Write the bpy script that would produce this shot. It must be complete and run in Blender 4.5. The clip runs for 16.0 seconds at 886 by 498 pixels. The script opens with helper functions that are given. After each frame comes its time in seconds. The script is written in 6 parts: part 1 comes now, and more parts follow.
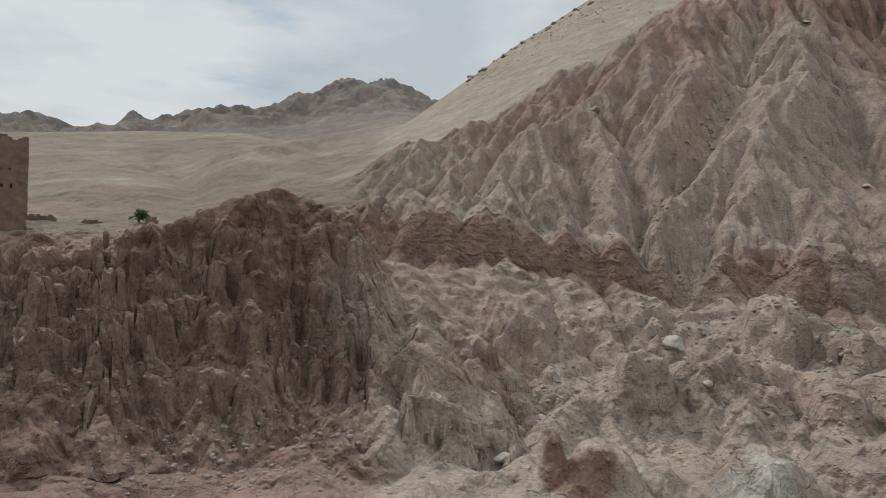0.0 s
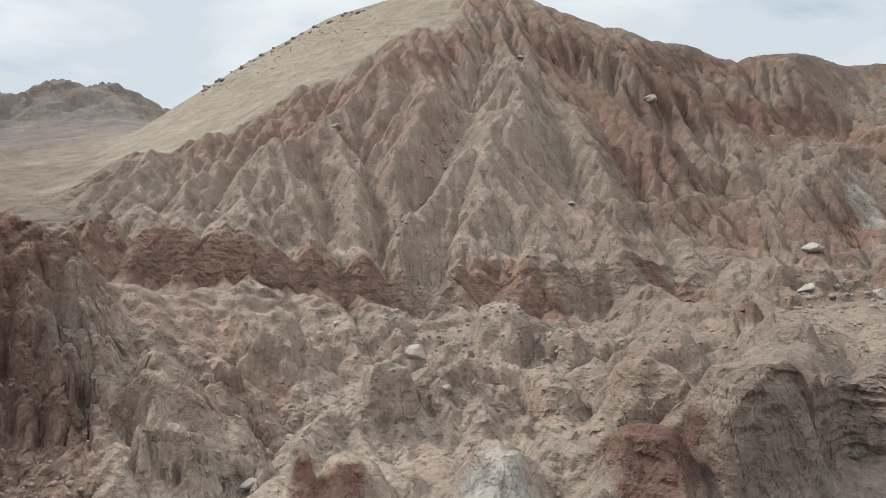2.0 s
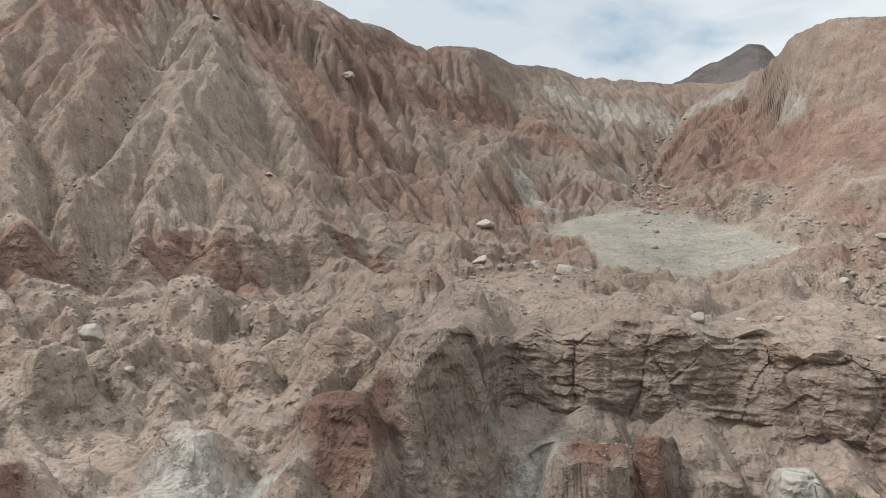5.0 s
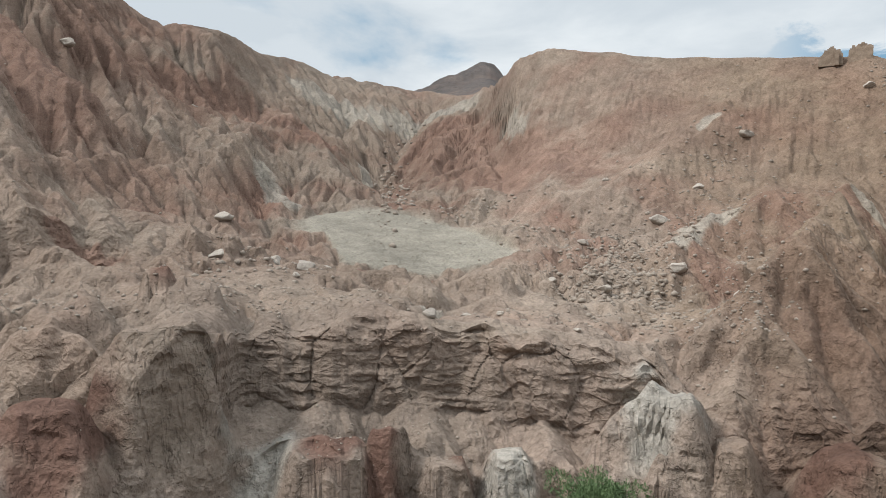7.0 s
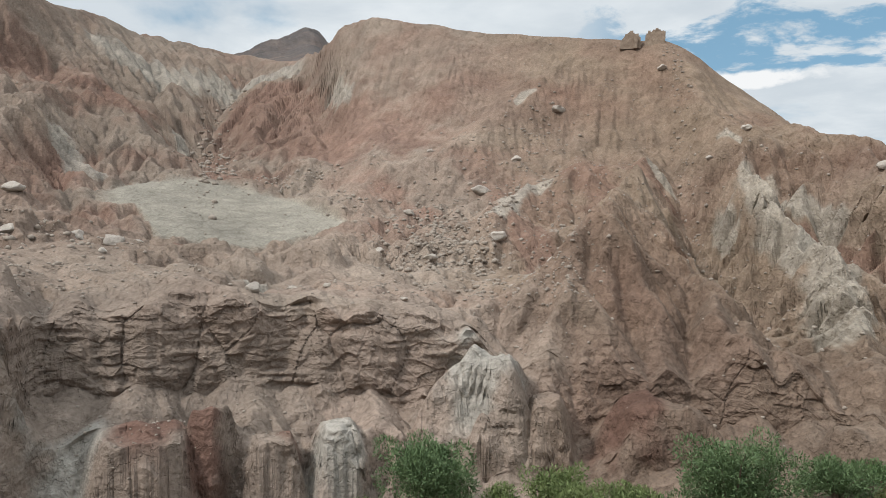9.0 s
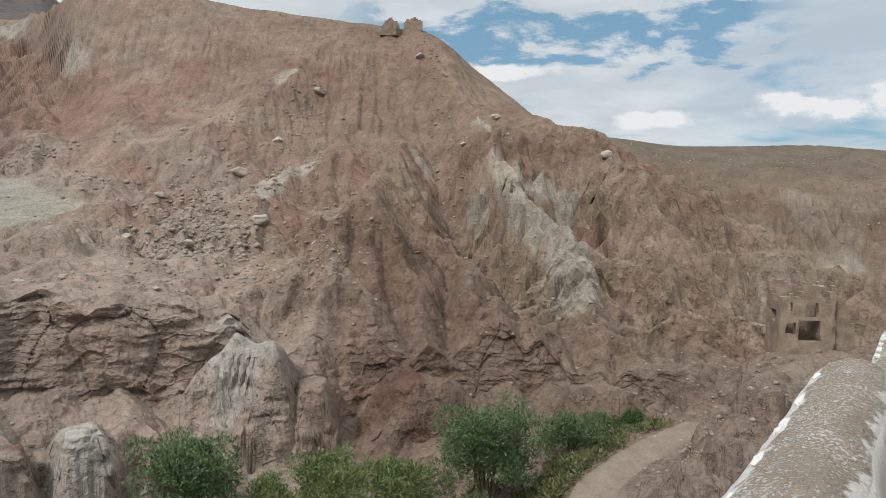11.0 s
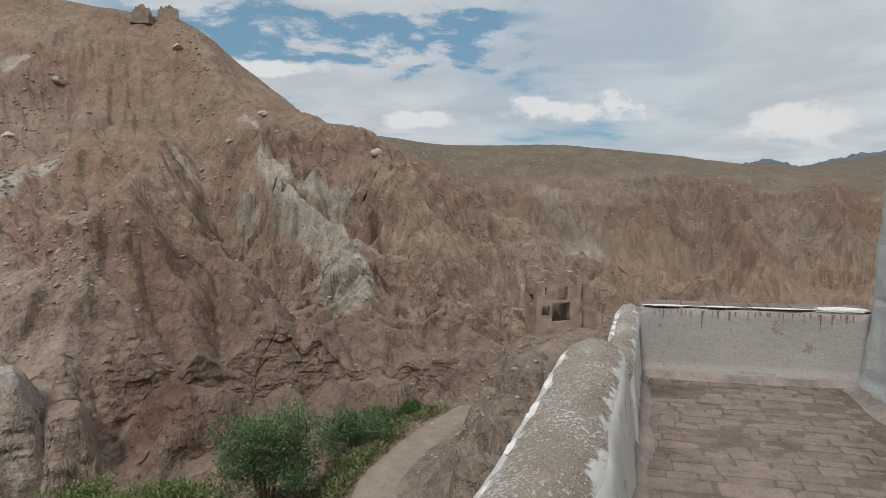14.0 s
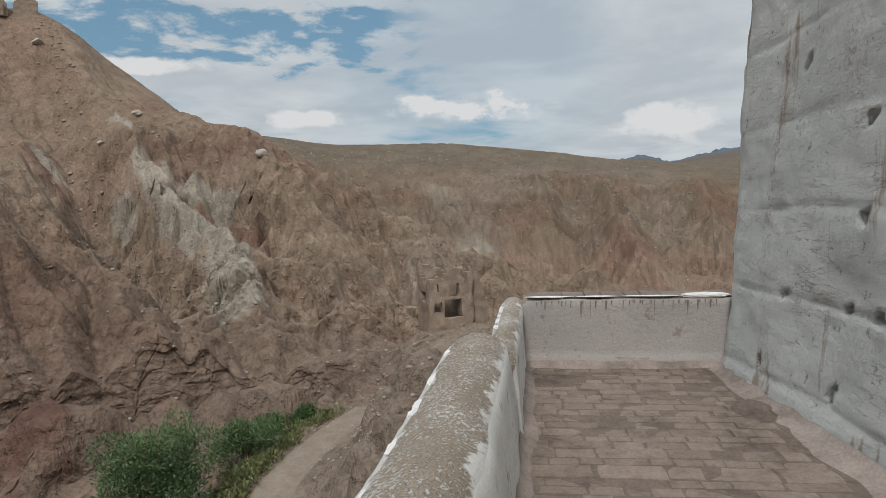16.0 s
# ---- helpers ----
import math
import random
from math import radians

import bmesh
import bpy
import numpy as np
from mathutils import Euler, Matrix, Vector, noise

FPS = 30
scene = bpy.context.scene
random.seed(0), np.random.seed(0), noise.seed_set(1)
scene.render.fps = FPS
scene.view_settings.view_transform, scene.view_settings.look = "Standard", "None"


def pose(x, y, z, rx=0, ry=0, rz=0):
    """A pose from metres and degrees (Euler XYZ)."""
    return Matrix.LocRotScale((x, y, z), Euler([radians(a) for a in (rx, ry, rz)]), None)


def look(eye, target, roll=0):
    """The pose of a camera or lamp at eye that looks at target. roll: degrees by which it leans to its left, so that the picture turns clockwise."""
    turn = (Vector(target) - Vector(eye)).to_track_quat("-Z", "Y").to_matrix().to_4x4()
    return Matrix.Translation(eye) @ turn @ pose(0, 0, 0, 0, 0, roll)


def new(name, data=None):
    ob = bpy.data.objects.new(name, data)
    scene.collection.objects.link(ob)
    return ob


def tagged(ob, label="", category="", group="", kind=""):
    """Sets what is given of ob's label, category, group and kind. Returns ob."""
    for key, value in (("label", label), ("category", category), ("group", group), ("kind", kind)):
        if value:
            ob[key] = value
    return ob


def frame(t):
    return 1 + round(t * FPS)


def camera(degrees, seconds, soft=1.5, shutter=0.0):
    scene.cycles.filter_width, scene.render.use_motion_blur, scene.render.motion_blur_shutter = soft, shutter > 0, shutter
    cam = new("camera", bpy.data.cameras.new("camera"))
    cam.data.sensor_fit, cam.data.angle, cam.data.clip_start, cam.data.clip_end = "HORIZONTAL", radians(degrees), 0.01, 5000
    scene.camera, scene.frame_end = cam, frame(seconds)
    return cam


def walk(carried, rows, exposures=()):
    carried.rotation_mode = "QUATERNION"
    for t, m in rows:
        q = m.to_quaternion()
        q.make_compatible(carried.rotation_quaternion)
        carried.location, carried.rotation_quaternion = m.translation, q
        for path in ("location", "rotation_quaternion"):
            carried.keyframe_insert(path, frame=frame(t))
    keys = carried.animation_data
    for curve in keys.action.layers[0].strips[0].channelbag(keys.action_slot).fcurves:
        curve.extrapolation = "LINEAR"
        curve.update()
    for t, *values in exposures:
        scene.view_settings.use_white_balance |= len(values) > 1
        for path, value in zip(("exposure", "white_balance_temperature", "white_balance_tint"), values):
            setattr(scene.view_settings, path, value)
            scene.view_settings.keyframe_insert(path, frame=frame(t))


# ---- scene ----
EXPOSURES = [(0.0, -0.42), (0.5, -0.2), (1.2, -0.0), (4.0, 0.02), (6.5, -0.04), (8.0, -0.05), (9.2, -0.1), (10.5, -0.2), (12.5, -0.38), (16.0, -0.52)]

def gaze(x, y, z, bearing, pitch, roll):
    """The camera's pose from its place, its bearing (clockwise from +y), pitch and roll in degrees."""
    b, q = radians(bearing), radians(pitch)
    way = Vector((math.sin(b) * math.cos(q), math.cos(b) * math.cos(q), math.sin(q)))
    eye = Vector((x, y, z))
    return look(eye, eye + way * 10, roll)


cam = camera(64.47, 16.0, soft=0.5)
ROWS = [
    (0, -0.717, -0.172, 14.980, -43.37, 0.86, 1.35),
    (0.5, -0.723, -0.163, 14.980, -37.82, 1.36, 1.34),
    (1, -0.731, -0.151, 14.980, -31.63, 1.50, 1.12),
    (1.5, -0.740, -0.137, 14.980, -27.42, 1.46, 0.35),
    (2, -0.750, -0.123, 14.980, -22.76, 2.28, -0.50),
    (2.5, -0.759, -0.110, 14.979, -18.50, 2.45, -1.12),
    (3, -0.765, -0.098, 14.979, -14.28, 2.37, -1.52),
    (3.2, -0.766, -0.093, 14.979, -12.67, 2.20, -1.78),
    (5.3, -0.766, -0.030, 14.985, 5.38, -0.23, 0.06),
    (5.5, -0.762, -0.025, 14.985, 8.20, -0.01, 0.16),
    (6, -0.738, -0.008, 14.984, 13.57, -0.12, 0.05),
    (6.5, -0.701, 0.015, 14.982, 19.56, -0.56, 0.75),
    (7, -0.657, 0.041, 14.978, 22.33, -0.24, 1.47),
    (7.5, -0.608, 0.067, 14.975, 26.89, -0.78, 1.28),
    (8, -0.554, 0.085, 14.974, 30.84, -1.35, 0.93),
    (8.5, -0.499, 0.092, 14.976, 34.25, -1.33, 1.44),
    (9, -0.441, 0.090, 14.980, 36.31, -2.34, 0.90),
    (9.5, -0.382, 0.083, 14.988, 41.22, -2.41, -0.31),
    (10, -0.328, 0.078, 14.996, 45.70, -2.84, 0.08),
    (10.2, -0.311, 0.077, 14.998, 47.86, -3.12, 0.30),
    (12.3, -0.126, 0.070, 15.018, 63.35, -3.10, 0.03),
    (12.5, -0.115, 0.069, 15.017, 64.38, -3.17, -0.24),
    (13, -0.089, 0.067, 15.014, 67.51, -3.66, -0.64),
    (13.5, -0.067, 0.063, 15.011, 71.22, -3.92, -0.31),
    (14, -0.050, 0.057, 15.009, 73.47, -3.56, -0.46),
    (14.5, -0.038, 0.047, 15.006, 75.17, -3.64, -0.89),
    (15, -0.027, 0.033, 15.005, 77.14, -3.57, -1.17),
    (15.5, -0.014, 0.013, 15.002, 79.93, -3.74, -1.46),
    (16, 0.000, 0.000, 15.000, 82.28, -3.80, -1.75),
]
PATH = [(t, gaze(*row)) for t, *row in ROWS]
walk(cam, PATH, EXPOSURES)

# ---- world and light ----
SUN_BEARING, SUN_HEIGHT = 276, 46
world = bpy.data.worlds.new("sky")
scene.world = world
world.use_nodes = True


def build_sky():
    nt = world.node_tree
    nt.nodes.clear()
    N, L = nt.nodes.new, nt.links.new
    out, bg = N("ShaderNodeOutputWorld"), N("ShaderNodeBackground")
    sky = N("ShaderNodeTexSky")
    sky.sky_type, sky.sun_disc = "NISHITA", False
    sky.sun_elevation, sky.sun_rotation = radians(SUN_HEIGHT), radians(SUN_BEARING)
    sky.altitude = 800
    tint = N("ShaderNodeMixRGB")
    tint.blend_type, tint.inputs[0].default_value = "MIX", 0.6
    tint.inputs[2].default_value = (2.6, 5.1, 7.0, 1)
    L(sky.outputs[0], tint.inputs[1])
    # cloud deck: the direction projected onto a flat layer, then layered noise
    tc = N("ShaderNodeTexCoord")
    sep = N("ShaderNodeSeparateXYZ")
    L(tc.outputs["Generated"], sep.inputs[0])
    up = N("ShaderNodeMath")
    up.operation, up.inputs[1].default_value = "ADD", 0.12
    L(sep.outputs[2], up.inputs[0])
    cl = N("ShaderNodeMath")
    cl.operation, cl.inputs[1].default_value = "MAXIMUM", 0.04
    L(up.outputs[0], cl.inputs[0])
    px, py = N("ShaderNodeMath"), N("ShaderNodeMath")
    for node, k in ((px, 0), (py, 1)):
        node.operation = "DIVIDE"
        L(sep.outputs[k], node.inputs[0])
        L(cl.outputs[0], node.inputs[1])
    flat = N("ShaderNodeCombineXYZ")
    L(px.outputs[0], flat.inputs[0])
    L(py.outputs[0], flat.inputs[1])

    def cloud(scale, detail, rough, offset, lo, hi):
        mp = N("ShaderNodeMapping")
        mp.inputs[1].default_value = offset
        L(flat.outputs[0], mp.inputs[0])
        no = N("ShaderNodeTexNoise")
        no.inputs["Scale"].default_value, no.inputs["Detail"].default_value = scale, detail
        no.inputs["Roughness"].default_value, no.inputs["Distortion"].default_value = rough, 0.25
        L(mp.outputs[0], no.inputs[0])
        rg = N("ShaderNodeMapRange")
        rg.interpolation_type = "SMOOTHSTEP"
        rg.inputs[1].default_value, rg.inputs[2].default_value = lo, hi
        L(no.outputs[0], rg.inputs[0])
        return rg.outputs[0]

    def direction(bearing, rise, inner, outer):
        """1 towards a part of the sky, falling to 0 around it."""
        dot = N("ShaderNodeVectorMath")
        dot.operation = "DOT_PRODUCT"
        b, e = radians(bearing), radians(rise)
        dot.inputs[1].default_value = (math.sin(b) * math.cos(e), math.cos(b) * math.cos(e), math.sin(e))
        L(tc.outputs["Generated"], dot.inputs[0])
        rg = N("ShaderNodeMapRange")
        rg.interpolation_type = "SMOOTHSTEP"
        rg.inputs[1].default_value, rg.inputs[2].default_value = math.cos(radians(outer)), math.cos(radians(inner))
        L(dot.outputs["Value"], rg.inputs[0])
        return rg.outputs[0]

    def calc(op, a, b):
        m = N("ShaderNodeMath")
        m.operation = op
        for sock, v in zip(m.inputs, (a, b)):
            if isinstance(v, (int, float)):
                sock.default_value = v
            else:
                L(v, sock)
        return m.outputs[0]

    cover = cloud(0.62, 9, 0.55, (3.1, 1.7, 0), 0.30, 0.44)
    bright = cloud(1.5, 8, 0.55, (7.3, 4.2, 0), 0.35, 0.68)
    # a ragged strip of blue over the open valley
    frayed = cloud(2.6, 8, 0.62, (1.3, 8.2, 0), 0.0, 1.0)
    level = calc("ADD", sep.outputs[2], calc("MULTIPLY", calc("SUBTRACT", frayed, 0.5), 0.16))
    strip = N("ShaderNodeMapRange")
    strip.interpolation_type = "SMOOTHSTEP"
    strip.inputs[1].default_value, strip.inputs[2].default_value = 0.036, 0.008
    L(calc("ABSOLUTE", calc("SUBTRACT", level, 0.232), 0), strip.inputs[0])
    cover = calc("SUBTRACT", cover, calc("MULTIPLY", calc("MULTIPLY", strip.outputs[0], direction(64, 13.5, 10, 19)), 1.0))
    cover = calc("SUBTRACT", cover, calc("MULTIPLY", direction(84, 11, 6, 14), 0.25))
    # heaped white clouds low over the valley: a bulging top on a flat grey base
    sq = N("ShaderNodeMapping")
    sq.inputs[3].default_value = (1, 1, 1.8)
    L(tc.outputs["Generated"], sq.inputs[0])
    curd = N("ShaderNodeTexNoise")
    curd.inputs["Scale"].default_value, curd.inputs["Detail"].default_value, curd.inputs["Roughness"].default_value = 13, 8, 0.55
    L(sq.outputs[0], curd.inputs[0])

    def heap(bearing, rise, half, tall):
        b, zc = radians(bearing), math.sin(radians(rise))
        side = N("ShaderNodeVectorMath")
        side.operation = "DOT_PRODUCT"
        side.inputs[1].default_value = (math.cos(b), -math.sin(b), 0)
        L(tc.outputs["Generated"], side.inputs[0])
        up_by = calc("SUBTRACT", sep.outputs[2], zc)
        q = calc("ADD", calc("POWER", calc("ABSOLUTE", calc("DIVIDE", side.outputs["Value"], math.sin(radians(half))), 0), 2.0), calc("POWER", calc("ABSOLUTE", calc("DIVIDE", up_by, math.sin(radians(tall))), 0), 2.0))
        body = calc("ADD", calc("SUBTRACT", 1.0, q), calc("MULTIPLY", calc("SUBTRACT", curd.outputs[0], 0.5), 4.2))
        edge = N("ShaderNodeMapRange")
        edge.interpolation_type = "SMOOTHSTEP"
        edge.inputs[1].default_value, edge.inputs[2].default_value = 0.15, 0.8
        L(body, edge.inputs[0])
        return calc("MULTIPLY", edge.outputs[0], direction(bearing, rise, half, half * 1.6))

    heaps = calc("MAXIMUM", calc("MAXIMUM", heap(84.5, 7.6, 7.5, 1.5), heap(100, 5.6, 5, 1.9)), calc("MAXIMUM", heap(61, 10.8, 6, 0.8), heap(72, 6.9, 5, 0.8)))
    tone = N("ShaderNodeMixRGB")
    tone.inputs[1].default_value = (6.5, 7.2, 7.8, 1)
    tone.inputs[2].default_value = (8.9, 9.4, 9.7, 1)
    glow = calc("ADD", calc("MULTIPLY", bright, 0.8), calc("MULTIPLY", direction(-72, 17, 8, 34), 0.55))
    L(calc("MINIMUM", calc("MAXIMUM", calc("SUBTRACT", glow, calc("MULTIPLY", calc("MAXIMUM", direction(8, 17, 3, 13), direction(-50, 17, 2, 13)), 0.6)), 0.0), 1.0), tone.inputs[0])
    # an overcast sky is brightest overhead
    zen = N("ShaderNodeMapRange")
    zen.interpolation_type = "SMOOTHSTEP"
    zen.inputs[1].default_value, zen.inputs[2].default_value, zen.inputs[3].default_value, zen.inputs[4].default_value = 0.35, 0.9, 1.0, 2.4
    L(sep.outputs[2], zen.inputs[0])
    lift = N("ShaderNodeVectorMath")
    lift.operation = "SCALE"
    L(tone.outputs[0], lift.inputs[0])
    L(zen.outputs[0], lift.inputs[3])
    puff = N("ShaderNodeMixRGB")
    L(heaps, puff.inputs[0])
    L(lift.outputs[0], puff.inputs[1])
    puff.inputs[2].default_value = (9.7, 9.85, 9.95, 1)
    mix = N("ShaderNodeMixRGB")
    L(calc("MAXIMUM", cover, heaps), mix.inputs[0])
    L(tint.outputs[0], mix.inputs[1])
    L(puff.outputs[0], mix.inputs[2])
    L(mix.outputs[0], bg.inputs[0])
    bg.inputs[1].default_value = 0.1
    L(bg.outputs[0], out.inputs[0])


build_sky()
sun = new("sun", bpy.data.lights.new("sun", "SUN"))
sun.data.energy, sun.data.angle, sun.data.color = 3.0, radians(8), (1.0, 0.97, 0.93)
sun.matrix_world = look((200 * math.sin(radians(SUN_BEARING)), 200 * math.cos(radians(SUN_BEARING)), 200 * math.tan(radians(SUN_HEIGHT))), (0, 0, 0))


# ---- materials ----
def material(name, rough=0.9):
    m = bpy.data.materials.new(name)
    m.use_nodes = True
    b = m.node_tree.nodes["Principled BSDF"]
    b.inputs["Roughness"].default_value = rough
    b.inputs["Specular IOR Level"].default_value = 0.2
    return m, m.node_tree.nodes.new, m.node_tree.links.new, b


def noise_node(N, L, coords, scale, detail=5, rough=0.6):
    n = N("ShaderNodeTexNoise")
    n.inputs["Scale"].default_value, n.inputs["Detail"].default_value, n.inputs["Roughness"].default_value = scale, detail, rough
    L(coords, n.inputs[0])
    return n


def ramp(N, L, fac, stops):
    r = N("ShaderNodeValToRGB")
    while len(r.color_ramp.elements) < len(stops):
        r.color_ramp.elements.new(0.5)
    for e, (q, c) in zip(r.color_ramp.elements, stops):
        e.position, e.color = q, (*c, 1)
    L(fac, r.inputs[0])
    return r.outputs[0]


def mixed(N, L, mode, fac, a, b):
    m = N("ShaderNodeMixRGB")
    m.blend_type = mode
    for sock, v in zip(m.inputs, (fac, a, b)):
        if isinstance(v, (int, float)):
            sock.default_value = v
        elif isinstance(v, tuple):
            sock.default_value = (*v, 1)
        else:
            L(v, sock)
    return m.outputs[0]


def bumped(N, L, bsdf, *layers):
    """Stack bumps: (height socket, metres of relief, strength)."""
    last = None
    for h, dist, strength in layers:
        b = N("ShaderNodeBump")
        b.inputs["Distance"].default_value, b.inputs["Strength"].default_value = dist, strength
        L(h, b.inputs["Height"])
        if last:
            L(last, b.inputs["Normal"])
        last = b.outputs[0]
    L(last, bsdf.inputs["Normal"])


def stretch_of(N, L, vector, factor):
    s = N("ShaderNodeVectorMath")
    s.operation = "SCALE"
    s.inputs[3].default_value = factor
    L(vector, s.inputs[0])
    return s.outputs[0]


def bend_of(N, L, vector, by, metres):
    """The vector shifted by a colour noise."""
    a = N("ShaderNodeVectorMath")
    a.operation = "ADD"
    L(vector, a.inputs[0])
    L(stretch_of(N, L, by, metres), a.inputs[1])
    return a.outputs[0]


def earth_material():
    """Eroded clay and rock: the beds' colours, with far haze and gorge shade, lie in the mesh, the grain is noise at
    four sizes.
    """
    m, N, L, b = material("eroded_earth", 0.95)
    b.inputs["Specular IOR Level"].default_value = 0.08
    co = N("ShaderNodeNewGeometry").outputs["Position"]
    at = N("ShaderNodeAttribute")
    at.attribute_name = "beds"
    big = noise_node(N, L, co, 0.12, 6)
    mid = noise_node(N, L, co, 0.55, 5, 0.72)
    fine = noise_node(N, L, co, 3.2, 2.5, 0.7)
    vor = N("ShaderNodeTexVoronoi")
    vor.inputs["Scale"].default_value = 3.2
    L(co, vor.inputs[0])
    stretch = N("ShaderNodeMapping")
    stretch.inputs[3].default_value = (1, 1, 0.5)
    L(co, stretch.inputs[0])
    crease = noise_node(N, L, stretch.outputs[0], 0.22, 6, 0.62)
    crease.noise_type = "RIDGED_MULTIFRACTAL"
    # thin rills that rain has cut: ridged noise turned over, drawn out downhill
    drawn = N("ShaderNodeMapping")
    drawn.inputs[3].default_value = (1, 1, 0.3)
    L(bend_of(N, L, co, mid.outputs["Color"], 0.5), drawn.inputs[0])
    rills = noise_node(N, L, drawn.outputs[0], 0.75, 4, 0.55)
    rills.noise_type = "RIDGED_MULTIFRACTAL"
    cut = N("ShaderNodeMath")
    cut.operation, cut.inputs[0].default_value = "SUBTRACT", 1.0
    L(rills.outputs[0], cut.inputs[1])
    beds = N("ShaderNodeMapping")
    beds.inputs[3].default_value = (0.35, 0.35, 2.6)
    L(co, beds.inputs[0])
    strata = noise_node(N, L, beds.outputs[0], 1.0, 3, 0.6)
    crack = N("ShaderNodeTexVoronoi")
    crack.feature = "DISTANCE_TO_EDGE"
    crack.inputs["Scale"].default_value = 0.55
    bent = N("ShaderNodeVectorMath")
    bent.operation = "ADD"
    L(stretch_of(N, L, mid.outputs["Color"], 2.2), bent.inputs[0])
    L(co, bent.inputs[1])
    L(bent.outputs[0], crack.inputs[0])
    open_crack = ramp(N, L, crack.outputs[0], [(0.0, (0, 0, 0)), (0.05, (1, 1, 1))])
    c = mixed(N, L, "MULTIPLY", 0.9, at.outputs[0], ramp(N, L, big.outputs[0], [(0.3, (0.84, 0.82, 0.8)), (0.7, (1.14, 1.12, 1.08))]))
    c = mixed(N, L, "MULTIPLY", 1.0, c, ramp(N, L, mid.outputs[0], [(0.3, (0.87, 0.86, 0.85)), (0.5, (1, 1, 1)), (0.68, (1.1, 1.1, 1.1))]))
    c = mixed(N, L, "MULTIPLY", 0.9, c, ramp(N, L, fine.outputs[0], [(0.34, (0.81, 0.805, 0.8)), (0.5, (1, 1, 1)), (0.66, (1.18, 1.18, 1.175))]))
    L(c, b.inputs["Base Color"])
    bumped(N, L, b, (crease.outputs[0], 0.8, 0.7), (cut.outputs[0], 0.32, 0.8), (mid.outputs[0], 0.3, 0.45), (strata.outputs[0], 0.16, 0.35), (open_crack, 0.14, 0.6), (fine.outputs[0], 0.2, 0.9), (vor.outputs[0], 0.06, 0.45))
    return m


EARTH = earth_material()


def plaster_material(name, white, under, amount, scale=3.0):
    """Limewash over earth: worn through where the noise is low."""
    m, N, L, b = material(name, 0.9)
    co = N("ShaderNodeTexCoord").outputs["Object"]
    worn = noise_node(N, L, co, scale, 9, 0.7)
    grain = noise_node(N, L, co, 38, 6, 0.7)
    soft = noise_node(N, L, co, 0.9, 5, 0.6)
    c = ramp(N, L, worn.outputs[0], [(amount, under), (amount + 0.06, white)])
    c = mixed(N, L, "MULTIPLY", 0.8, c, ramp(N, L, soft.outputs[0], [(0.3, (0.78, 0.79, 0.8)), (0.7, (1.08, 1.06, 1.04))]))
    c = mixed(N, L, "MULTIPLY", 0.6, c, ramp(N, L, grain.outputs[0], [(0.3, (0.8, 0.8, 0.8)), (0.7, (1.12, 1.12, 1.12))]))
    L(c, b.inputs["Base Color"])
    bumped(N, L, b, (worn.outputs[0], 0.03, 0.6), (grain.outputs[0], 0.008, 0.7))
    return m


